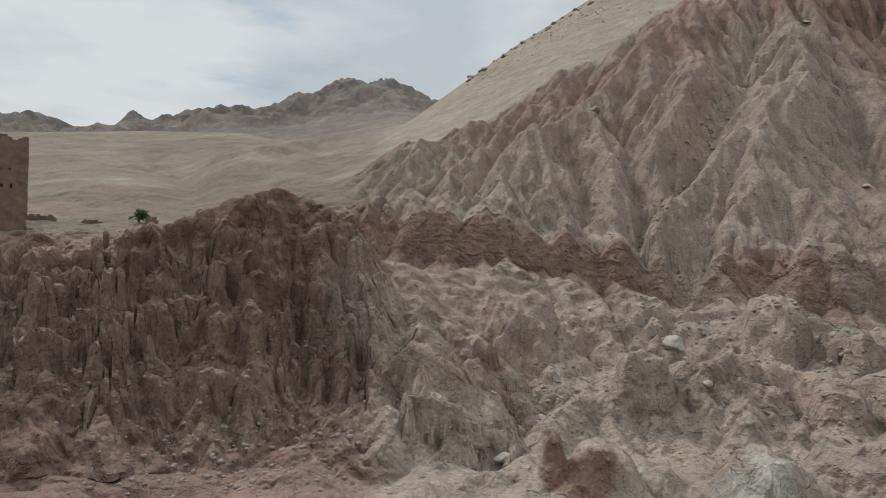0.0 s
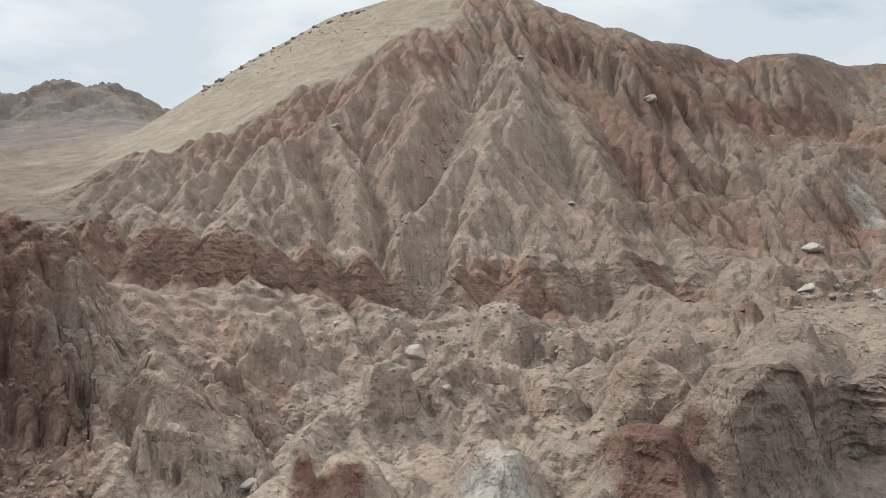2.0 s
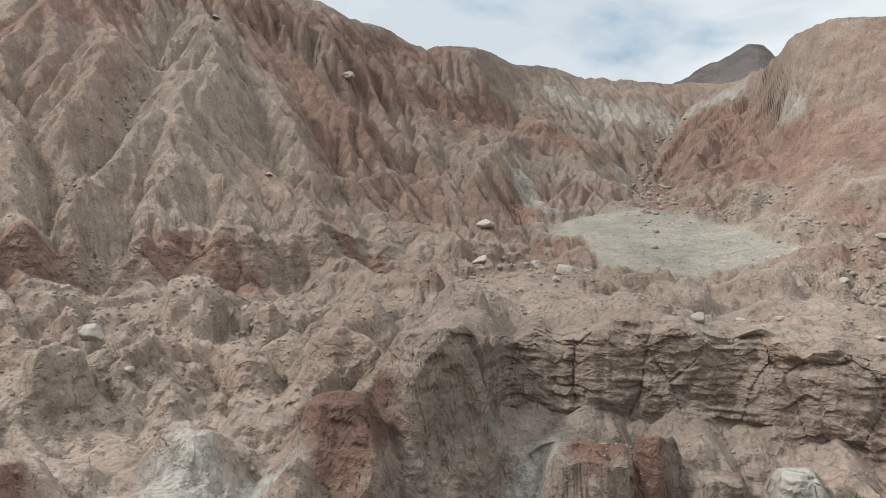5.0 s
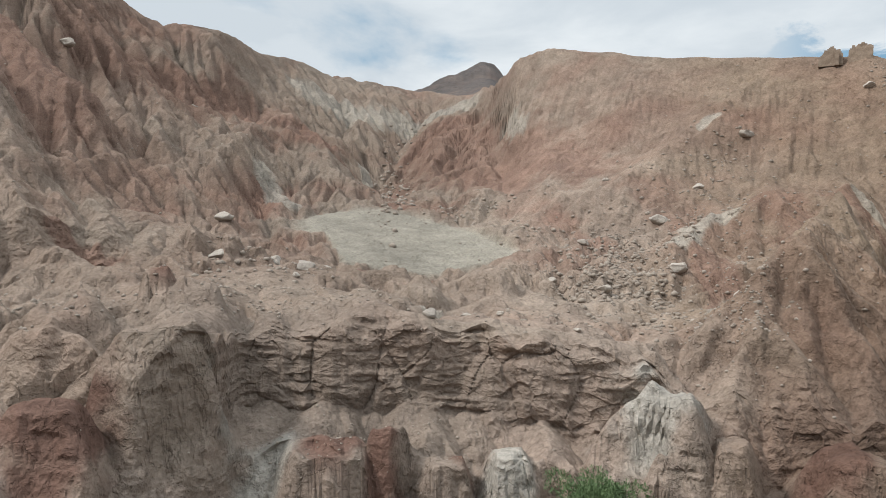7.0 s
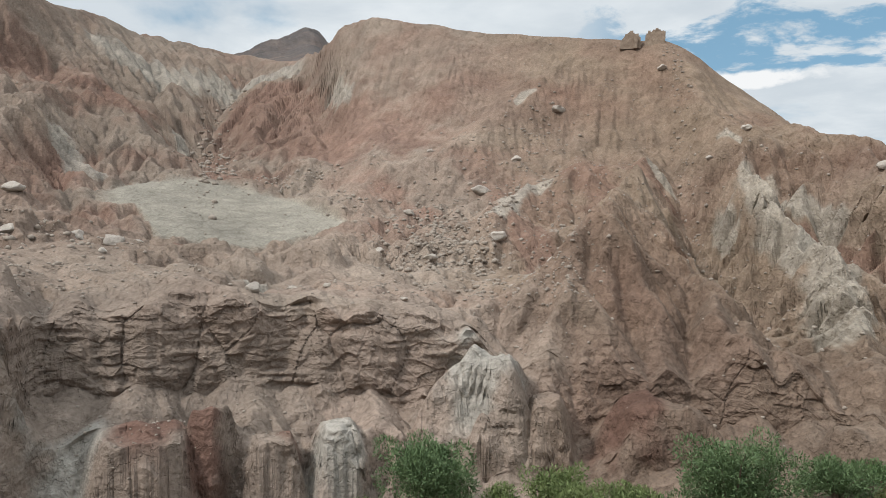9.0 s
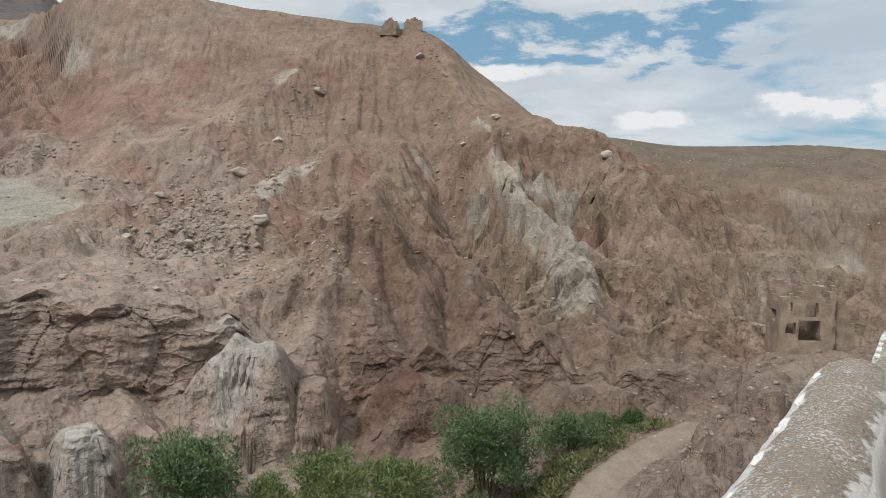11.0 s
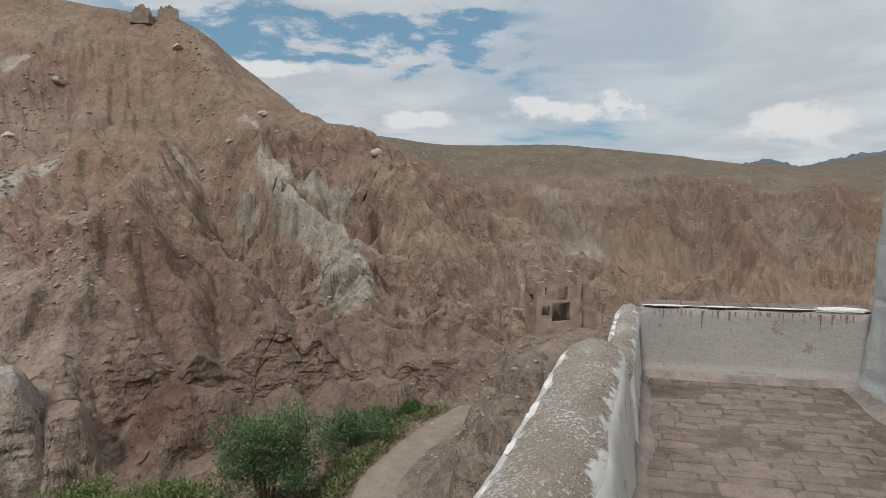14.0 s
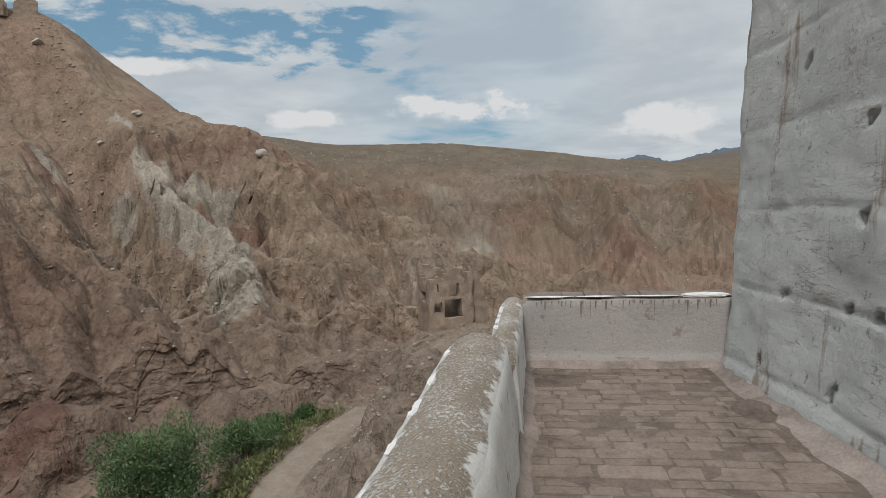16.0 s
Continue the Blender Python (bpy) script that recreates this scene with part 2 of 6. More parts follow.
def wall_material():
    """Old limewashed rammed earth: lift lines, brush streaks, pinkish run-off and small pits."""
    m, N, L, b = material("limewashed_rammed_earth", 0.92)
    co = N("ShaderNodeTexCoord").outputs["Object"]

    def stretched(sx, sy, sz, scale, detail, rough):
        mp = N("ShaderNodeMapping")
        mp.inputs[3].default_value = (sx, sy, sz)
        L(co, mp.inputs[0])
        return noise_node(N, L, mp.outputs[0], scale, detail, rough)

    lifts = stretched(0.6, 0.6, 2.2, 2.0, 8, 0.62)
    runs = stretched(3.0, 3.0, 0.35, 1.6, 7, 0.6)
    soft = noise_node(N, L, co, 1.1, 6, 0.6)
    grain = noise_node(N, L, co, 30, 7, 0.7)
    pits = noise_node(N, L, co, 9, 8, 0.75)
    c = ramp(N, L, lifts.outputs[0], [(0.30, (0.36, 0.345, 0.32)), (0.38, (0.47, 0.475, 0.455)), (0.7, (0.55, 0.56, 0.54))])
    c = mixed(N, L, "MULTIPLY", 1.0, c, ramp(N, L, runs.outputs[0], [(0.34, (0.62, 0.5, 0.43)), (0.41, (1, 1, 1))]))
    c = mixed(N, L, "MULTIPLY", 0.8, c, ramp(N, L, soft.outputs[0], [(0.3, (0.84, 0.85, 0.86)), (0.7, (1.05, 1.04, 1.02))]))
    c = mixed(N, L, "MULTIPLY", 0.9, c, ramp(N, L, pits.outputs[0], [(0.33, (0.4, 0.37, 0.35)), (0.40, (1, 1, 1))]))
    # a rusty run-off stain and thin cracks along the lifts
    stain = stretched(1.0, 1.0, 0.16, 1.15, 3, 0.5)
    flaky = noise_node(N, L, co, 26, 6, 0.75)
    spoilt = mixed(N, L, "MULTIPLY", 1.0, ramp(N, L, stain.outputs[0], [(0.55, (0, 0, 0)), (0.63, (1, 1, 1))]), ramp(N, L, flaky.outputs[0], [(0.47, (0, 0, 0)), (0.58, (1, 1, 1))]))
    c = mixed(N, L, "MIX", spoilt, c, (0.26, 0.19, 0.155))
    crack = stretched(0.5, 0.5, 3.2, 1.3, 6, 0.6)
    gap = ramp(N, L, crack.outputs[0], [(0.492, (1, 1, 1)), (0.5, (0, 0, 0)), (0.508, (1, 1, 1))])
    c = mixed(N, L, "MULTIPLY", ramp(N, L, soft.outputs[0], [(0.45, (0, 0, 0)), (0.6, (0.75, 0.75, 0.75))]), c, mixed(N, L, "MIX", gap, (0.55, 0.5, 0.46), (1, 1, 1)))
    L(c, b.inputs["Base Color"])
    bumped(N, L, b, (lifts.outputs[0], 0.02, 0.6), (gap, 0.012, 0.5), (pits.outputs[0], 0.035, 0.8), (flaky.outputs[0], 0.012, 0.6), (grain.outputs[0], 0.008, 0.7))
    return m


def stone_material(name, lo, hi, scale=4.0, bump=0.05, rough=0.9):
    """Plain mineral surface: two-tone noise, tinted per object."""
    m, N, L, b = material(name, rough)
    co = N("ShaderNodeNewGeometry").outputs["Position"]
    big = noise_node(N, L, co, scale, 8, 0.68)
    fine = noise_node(N, L, co, scale * 7, 6, 0.7)
    c = ramp(N, L, big.outputs[0], [(0.3, lo), (0.7, hi)])
    c = mixed(N, L, "MULTIPLY", 0.7, c, ramp(N, L, fine.outputs[0], [(0.3, (0.7, 0.7, 0.7)), (0.7, (1.2, 1.2, 1.2))]))
    tint = N("ShaderNodeObjectInfo")
    c = mixed(N, L, "MULTIPLY", 0.5, c, ramp(N, L, tint.outputs["Random"], [(0.0, (0.72, 0.7, 0.68)), (1.0, (1.2, 1.18, 1.15))]))
    L(c, b.inputs["Base Color"])
    bumped(N, L, b, (big.outputs[0], bump, 0.8), (fine.outputs[0], bump * 0.25, 0.7))
    return m


def leaf_material(name, lo, hi):
    m, N, L, b = material(name, 0.6)
    geo = N("ShaderNodeNewGeometry")
    c = ramp(N, L, geo.outputs["Random Per Island"], [(0.0, lo), (1.0, hi)])
    L(c, b.inputs["Base Color"])
    b.inputs["Transmission Weight"].default_value = 0.0
    b.inputs["Subsurface Weight"].default_value = 0.0
    return m


WHITE_WALL = wall_material()
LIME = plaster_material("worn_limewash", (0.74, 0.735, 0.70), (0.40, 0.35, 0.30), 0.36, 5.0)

# darker limewash for the end wall: dirt, plus its shade put into the colour
END_LIME = plaster_material("shaded_dirty_limewash", (0.365, 0.338, 0.317), (0.26, 0.222, 0.196), 0.35, 7.0)


def coping_material(name, inner, outer):
    """Crumbling earth with lime left along both edges of the wall (at y = inner and outer) and in flakes between."""
    m, N, L, b = material(name, 0.95)
    co = N("ShaderNodeTexCoord").outputs["Object"]
    sep = N("ShaderNodeSeparateXYZ")
    L(co, sep.inputs[0])
    ragged = noise_node(N, L, co, 7, 8, 0.7)
    flakes = noise_node(N, L, co, 62, 6, 0.7)
    soft = noise_node(N, L, co, 2.2, 6, 0.6)
    grain = noise_node(N, L, co, 60, 5, 0.7)

    def calc(op, a, c, clamp=False):
        n = N("ShaderNodeMath")
        n.operation, n.use_clamp = op, clamp
        for sock, v in zip(n.inputs, (a, c)):
            if isinstance(v, (int, float)):
                sock.default_value = v
            else:
                L(v, sock)
        return n.outputs[0]

    shift = calc("MULTIPLY", calc("SUBTRACT", ragged.outputs[0], 0.5), 0.28)
    y = calc("ADD", sep.outputs[1], shift)
    out_edge = calc("MULTIPLY", calc("SUBTRACT", y, outer), 60, True)
    in_edge = calc("MULTIPLY", calc("SUBTRACT", inner, y), 60, True)
    fleck = calc("MULTIPLY", calc("SUBTRACT", flakes.outputs[0], calc("SUBTRACT", 0.665, calc("MULTIPLY", soft.outputs[0], 0.3))), 25, True)
    lime = calc("MAXIMUM", calc("MAXIMUM", out_edge, in_edge), calc("MULTIPLY", fleck, 0.75))
    earth = ramp(N, L, soft.outputs[0], [(0.3, (0.24, 0.19, 0.142)), (0.7, (0.34, 0.278, 0.215))])
    earth = mixed(N, L, "MULTIPLY", 0.8, earth, ramp(N, L, grain.outputs[0], [(0.3, (0.72, 0.72, 0.72)), (0.7, (1.2, 1.2, 1.2))]))
    c = mixed(N, L, "MIX", lime, earth, (0.60, 0.58, 0.55))
    L(c, b.inputs["Base Color"])
    bumped(N, L, b, (lime, 0.012, 0.6), (ragged.outputs[0], 0.03, 0.5), (flakes.outputs[0], 0.012, 0.7), (grain.outputs[0], 0.006, 0.6))
    return m


COPING = coping_material("earth_coping_with_lime_edges", 0.24, 0.54)
COPING_LOW = coping_material("low_earth_coping_with_lime_edges", 0.175, 0.325)
FLAKE = plaster_material("limewash_strip", (0.70, 0.69, 0.67), (0.45, 0.40, 0.35), 0.3, 6.0)


def floor_material(name, shade, vary):
    """Mud wash trodden into paving: dark dirt where it gathers, pale scuffs, grit."""
    m, N, L, b = material(name, 0.95)
    co = N("ShaderNodeNewGeometry").outputs["Position"]
    dirt = noise_node(N, L, co, 1.1, 9, 0.68)
    scuff = noise_node(N, L, co, 7, 8, 0.7)
    grit = noise_node(N, L, co, 45, 6, 0.7)
    c = ramp(N, L, dirt.outputs[0], [(0.34, tuple(0.55 * v for v in shade)), (0.46, shade), (0.7, tuple(1.18 * v for v in shade))])
    c = mixed(N, L, "MULTIPLY", 0.9, c, ramp(N, L, scuff.outputs[0], [(0.32, (0.68, 0.66, 0.65)), (0.5, (1, 1, 1)), (0.68, (1.2, 1.2, 1.2))]))
    c = mixed(N, L, "MULTIPLY", 0.8, c, ramp(N, L, grit.outputs[0], [(0.3, (0.75, 0.75, 0.75)), (0.7, (1.2, 1.2, 1.2))]))
    tint = N("ShaderNodeObjectInfo")
    c = mixed(N, L, "MULTIPLY", vary, c, ramp(N, L, tint.outputs["Random"], [(0.0, (0.8, 0.78, 0.77)), (1.0, (1.14, 1.13, 1.12))]))
    L(c, b.inputs["Base Color"])
    bumped(N, L, b, (scuff.outputs[0], 0.02, 0.7), (grit.outputs[0], 0.006, 0.7))
    return m


MUD_FLOOR = floor_material("trodden_mud_floor", (0.145, 0.112, 0.092), 0.0)
PAVING = floor_material("mud_washed_paving_stone", (0.208, 0.164, 0.136), 0.6)
SKIRT = floor_material("earthen_skirting", (0.255, 0.21, 0.183), 0.0)
SLATE = stone_material("brown_grey_slate", (0.13, 0.105, 0.088), (0.23, 0.19, 0.16), 5.0, 0.03)
DRIP = stone_material("dark_run_off", (0.13, 0.105, 0.09), (0.24, 0.2, 0.175), 9.0, 0.01)
MUD_BRICK = stone_material("weathered_mud_brick", (0.21, 0.16, 0.122), (0.31, 0.245, 0.19), 1.6, 0.08)
RED_BRICK = stone_material("red_mud_masonry", (0.15, 0.095, 0.075), (0.24, 0.16, 0.13), 1.2, 0.12)
BOULDER = stone_material("boulder_stone", (0.27, 0.235, 0.2), (0.42, 0.38, 0.335), 2.6, 0.08)
SCREE = stone_material("scree_stone", (0.18, 0.148, 0.122), (0.33, 0.285, 0.24), 1.1, 0.08)
DIRT_ROAD = stone_material("pale_dirt_road", (0.20, 0.158, 0.122), (0.29, 0.236, 0.186), 0.8, 0.05)
BARK = stone_material("willow_bark", (0.09, 0.07, 0.05), (0.18, 0.14, 0.1), 6.0, 0.02)
LEAF = leaf_material("willow_leaf", (0.05, 0.085, 0.032), (0.12, 0.175, 0.08))
LEAF_YELLOW = leaf_material("yellowing_willow_leaf", (0.08, 0.11, 0.035), (0.17, 0.21, 0.085))
LEAF_DARK = leaf_material("dark_shrub_leaf", (0.03, 0.06, 0.02), (0.07, 0.12, 0.04))
GRASS = leaf_material("dry_grass", (0.08, 0.10, 0.038), (0.17, 0.168, 0.075))


# ---- terrain ----
EYE_Z = 15.0


TOWER_Z = EYE_Z + 60 * math.tan(radians(-9.9))


def polar(b, r):
    return r * math.sin(radians(b)), r * math.cos(radians(b))


def lattice(ix, iy, iz):
    h = (ix.astype(np.uint32) * np.uint32(374761393) + iy.astype(np.uint32) * np.uint32(668265263) + iz.astype(np.uint32) * np.uint32(2147483647))
    h = (h ^ (h >> np.uint32(13))) * np.uint32(1274126177)
    h = h ^ (h >> np.uint32(16))
    return (h & np.uint32(0xFFFFFF)).astype(np.float32) / np.float32(0x7FFFFF) - np.float32(1)


def vnoise(x, y, z=None, seed=0):
    """Smooth value noise in -1..1."""
    x, y = np.asarray(x, np.float32), np.asarray(y, np.float32)
    fx, fy = np.floor(x), np.floor(y)
    ix, iy = fx.astype(np.int64), fy.astype(np.int64)
    u, v = x - fx, y - fy
    u, v = u * u * (3 - 2 * u), v * v * (3 - 2 * v)

    def plane(iz):
        a, b = lattice(ix, iy, iz), lattice(ix + 1, iy, iz)
        c, d = lattice(ix, iy + 1, iz), lattice(ix + 1, iy + 1, iz)
        e = a + (b - a) * u
        return e + (c + (d - c) * u - e) * v

    if z is None:
        return plane(np.full_like(ix, seed))
    z = np.asarray(z, np.float32)
    fz = np.floor(z)
    w = z - fz
    w = w * w * (3 - 2 * w)
    iz = fz.astype(np.int64) + seed * 131
    lo = plane(iz)
    return lo + (plane(iz + 1) - lo) * w


def fbm(x, y, octaves=4, z=None, seed=0, gain=0.5):
    total, amp, k = 0, 1.0, 1.0
    for i in range(octaves):
        total = total + amp * vnoise(x * k, y * k, None if z is None else z * k, seed + i)
        amp, k = amp * gain, k * 2.03
    return total


def ridged(x, y, octaves=4, z=None, seed=0, gain=0.5):
    """Sharp crests at 0, troughs down to about -1."""
    total, amp, k = 0, 1.0, 1.0
    for i in range(octaves):
        total = total - amp * np.abs(vnoise(x * k, y * k, None if z is None else z * k, seed + i))
        amp, k = amp * gain, k * 2.03
    return total


def cells(x, y, seed):
    """Irregular cells: the gap between the two nearest seeds (0 on the border), and a value in -1..1 of the cell."""
    ix, iy = np.floor(x).astype(np.int64), np.floor(y).astype(np.int64)
    one, two, tone = np.full(x.shape, 9.0), np.full(x.shape, 9.0), np.zeros(x.shape)
    for dx in (-1, 0, 1):
        for dy in (-1, 0, 1):
            cx, cy = ix + dx, iy + dy
            k = np.full_like(cx, seed)
            d = np.hypot(cx + 0.5 + 0.42 * lattice(cx, cy, k) - x, cy + 0.5 + 0.42 * lattice(cx, cy, k + 1) - y)
            hit = d < one
            two = np.where(hit, one, np.minimum(two, d))
            tone = np.where(hit, lattice(cx, cy, k + 2), tone)
            one = np.where(hit, d, one)
    return two - one, tone


# Break lines of the land, from the stream bed outwards to the far ranges: rows of
# (bearing in degrees clockwise from +y, distance in metres, rise in degrees over the roof terrace's eye level).
BREAKS = {
    "bank": [(-130, 14, -45), (-76, 14, -45), (60, 14, -45), (75, 14, -40), (90, 12, -38), (120, 12, -38)],
    "bed": [(-130, 42, -17), (-76, 42, -16.5), (-56, 42, -18), (-50, 44, -17.5), (-36, 42, -18.5), (-20, 42, -19), (-10, 40, -20.5), (-4, 41, -24), (4, 43, -25), (20, 44, -24.5), (32, 44, -24), (37, 43, -22.5), (48, 42, -23.5), (60, 43, -21.5), (66, 42, -20.2), (69, 41, -20), (75, 37, -20.8), (78, 35, -20.5), (84, 30, -20), (95, 24, -18), (120, 22, -16)],
    "cliff_foot": [(-130, 44, -15.5), (-76, 44, -15.5), (-60, 45, -16.8), (-54, 50, -13), (-50, 52, -10), (-44, 50, -13), (-36, 50, -14.5), (-25, 52, -14), (-12, 50, -14), (-4.2, 47, -16.5), (-2.8, 44.6, -17.5), (3.8, 45, -17.5), (5.2, 49, -15.4), (9, 47.5, -15.8), (19, 46.5, -16.3), (29, 46.5, -16.8), (37, 47, -17.5), (47, 47.5, -18.6), (55, 48, -18.4), (64, 51, -18), (70, 52, -17.2), (74, 52, -16.4), (75.5, 46, -16.8), (78, 47, -14.5), (80, 49, -12.4), (82, 51, -11), (84, 52, -10.8), (95, 50, -11), (120, 50, -11)],
    "cliff_top": [(-130, 58, -1), (-76, 58, -1), (-68, 60, 0.8), (-62, 62, 2.6), (-56, 64, 4.3), (-53.5, 64, 4.5), (-51, 62, 2.3), (-48, 62, -3), (-44, 62, -6), (-36, 60, -8.5), (-25, 60, -9.5), (-12, 58, -9.5), (-4, 54, -8.8), (-2.6, 47.5, -8.8), (1, 47.5, -6.6), (4.2, 48, -6.9), (5.4, 55, -6.8), (7, 55, -6.8), (16, 54, -5.8), (22, 54, -7), (30, 54, -6.9), (37, 53, -8.5), (47, 54, -11.6), (55, 57, -11.2), (64, 60, -11.2), (72, 58, -12.6), (77, 58, -12.2), (79.5, 57, -10.4), (80.5, 57, -9.9), (82, 58, -9.7), (84, 58, -9.7), (90, 60, -9.5), (120, 60, -9)],
    "shelf_back": [(-130, 75, -1.5), (-76, 75, -1.5), (-62, 78, 1.5), (-54, 80, 2), (-48, 76, -1), (-40, 76, -0.8), (-33, 76, -2), (-29, 76, -2.8), (-20, 76, -4.2), (-13, 76, -5), (-3, 78, -3.5), (4, 84, -2), (14, 88, -2.4), (22, 88, -3.4), (30, 82, -3.5), (37, 75, -5), (43, 72, -5.6), (47, 70, -6.2), (55, 69, -6.9), (64, 69, -7.2), (70, 67, -8.6), (74, 66, -10.5), (78, 66, -12), (82, 70, -13), (90, 70, -13), (120, 70, -12)],
    "band_top": [(-130, 100, 2), (-76, 100, 2), (-62, 105, 2.6), (-54, 100, 4.5), (-47, 88, 3.1), (-40, 86, 3.7), (-33, 86, 1.6), (-29, 86, 1), (-20, 88, 0.5), (-13, 90, 0.5), (-3, 100, 2), (4, 110, 2), (10, 120, 2), (17, 130, 3.2), (22, 126, 2.5), (28, 118, 1.7), (37, 105, 1), (47, 95, -1), (55, 90, -3), (64, 84, -4.5), (74, 80, -8), (82, 78, -10), (90, 76, -11), (120, 74, -12)],
    "mid_slope": [(-130, 160, 3), (-76, 160, 3), (-62, 160, 5), (-52, 120, 6), (-44.7, 135, 9.1), (-38, 145, 12.6), (-31, 155, 15.7), (-24.4, 170, 19.6), (-16, 172, 19.5), (-8, 150, 12), (0, 160, 10), (8, 190, 9), (14, 200, 8), (18.4, 170, 5.5), (22, 165, 6), (27, 150, 7.5), (36, 135, 8), (48, 125, 7), (55, 122, 5.5), (60, 118, 6), (62.5, 116, 7), (65, 111, 5.5), (68, 107, 4), (72.4, 103, 1.2), (78, 98, -2), (84, 93, -4.7), (91.5, 87, -7.6), (100, 82, -9), (120, 82, -9)],
    "ridge": [(-130, 320, 8), (-76, 320, 8), (-67, 320, 9), (-60, 300, 9.5), (-54, 260, 8.6), (-50, 230, 9), (-46, 215, 11.4), (-43.6, 215, 13.2), (-38.4, 215, 16.8), (-32, 215, 20.4), (-24, 205, 22.7), (-18, 195, 22.8), (-15.8, 190, 21.8), (-10.7, 188, 19.5), (-5.7, 190, 17.9), (-0.4, 200, 16), (4.3, 205, 15.5), (9.9, 230, 13.8), (19, 260, 12.6), (24.8, 240, 12.2), (27.3, 175, 14.7), (30, 165, 16.0), (33, 160, 15.9), (36, 155, 15.5), (43.7, 150, 14.3), (53.6, 143, 13.2), (56.3, 142, 11.8), (60.6, 143, 8.3), (62.5, 135, 6.4), (65, 132, 3), (74, 128, -5), (82, 122, -10), (91, 114, -13), (120, 114, -13)],
    "lee": [(-130, 480, 7.5), (-76, 480, 7.5), (-54, 330, 7.5), (-43, 300, 10), (-24, 300, 14), (-10, 290, 13), (0, 300, 11), (19, 330, 10.5), (27, 230, 10), (36, 210, 10), (50, 200, 9), (56, 200, 7), (62, 230, 5.6), (65, 250, 6), (70, 250, 5.4), (74, 250, 4.8), (82.8, 250, 4.8), (91.7, 240, 3.7), (97, 235, 2.8), (105, 230, 1.8), (120, 230, 1.5)],
    "range": [(-130, 900, 8), (-76, 900, 8.6), (-70, 900, 9), (-63, 900, 11.2), (-59, 900, 11.5), (-52, 900, 13.6), (-46.6, 900, 13.9), (-43.6, 900, 12.8), (-38, 900, 9), (-10, 900, 8), (10, 900, 8), (19, 800, 11.8), (21, 800, 12.6), (22.4, 800, 13.9), (22.9, 800, 13.6), (24.4, 800, 14.5), (25.3, 800, 15.3), (26.2, 800, 14.5), (28, 800, 12.4), (31, 800, 9), (50, 900, 5), (65, 900, 4.2), (80, 1500, 2), (94, 2500, 2.7), (95.5, 2500, 2.95), (97, 2500, 2.8), (98.6, 2500, 3.2), (100, 2500, 2.4), (102, 2500, 2.9), (105.3, 2500, 3.5), (110, 2500, 4.5), (120, 2500, 3)],
    "world_end": [(-130, 4500, 1), (120, 4500, 1)],
}
LINES = list(BREAKS)


def break_table(bearings):
    """Distance and height of every break line at the bearings (degrees)."""
    b = (np.asarray(bearings, float) + 180) % 360 - 180
    rs, zs = [], []
    for name in LINES:
        rows = np.array(BREAKS[name], float)
        a = np.concatenate([rows[:, 0], [rows[0, 0] + 360]])
        r = np.concatenate([rows[:, 1], [rows[0, 1]]])
        e = np.concatenate([rows[:, 2], [rows[0, 2]]])
        q = np.where(b < a[0], b + 360, b)
        w = (-0.8, -0.4, 0, 0.4, 0.8)
        rr = sum(np.interp(q + d, a, r) for d in w) / 5
        ee = sum(np.interp(q + d, a, e) for d in w) / 5
        rs.append(rr)
        zs.append(EYE_Z + rr * np.tan(np.radians(ee)))
    rs, zs = np.array(rs), np.array(zs)
    # buttresses and gullies in the cliff lines
    k = {n: i for i, n in enumerate(LINES)}
    arc = np.radians(b) * 50
    rock = np.where(b < -49, 1.0, np.where(b < -5, 0.6, 1.0))
    for name, seed, amp in (("cliff_foot", 1, 1.4), ("cliff_top", 2, 1.5), ("shelf_back", 3, 1.6), ("band_top", 4, 1.6)):
        n = ridged(arc / 7.0, arc * 0 + 3.3, 4, seed=seed) + 0.6
        rs[k[name]] -= amp * n * rock
    n = fbm(arc / 4.5, arc * 0, 4, seed=9)
    zs[k["cliff_top"]] += (1.0 * (b < -49) + 0.2) * n * np.where(b > 60, 0.4, 1)
    zs[k["mid_slope"]] += 1.2 * fbm(arc / 6, arc * 0, 3, seed=12)
    n = ridged(b / 5.0, b * 0, 3, seed=15, gain=0.5)
    zs[k["range"]] += rs[k["range"]] * 0.006 * (n + 0.6) * np.where(b > 60, 0.15, 1)
    return rs, zs


def base_height(x, y):
    b, r = np.degrees(np.arctan2(x, y)), np.hypot(x, y)
    grid = np.arange(-180, 180.01, 0.1)
    rs, zs = break_table(grid)
    i = (b + 180) / 0.1
    i0 = np.clip(i.astype(int), 0, len(grid) - 2)
    fr = i - i0
    z, done = np.full(x.shape, np.nan), np.zeros(x.shape, bool)
    lo_r = rs[0, i0] * (1 - fr) + rs[0, i0 + 1] * fr
    lo_z = zs[0, i0] * (1 - fr) + zs[0, i0 + 1] * fr
    z = lo_z.copy()
    for j in range(1, len(LINES)):
        hi_r = rs[j, i0] * (1 - fr) + rs[j, i0 + 1] * fr
        hi_z = zs[j, i0] * (1 - fr) + zs[j, i0 + 1] * fr
        s = np.clip((r - lo_r) / np.maximum(hi_r - lo_r, 0.1), 0, 1)
        z = np.where(r > lo_r, lo_z + (hi_z - lo_z) * s, z)
        lo_r, lo_z = hi_r, hi_z
    return z


GX0, GX1, GY0, GY1, CELL = -225.0, 290.0, -70.0, 275.0, 0.54


FINE_CELL = 0.25


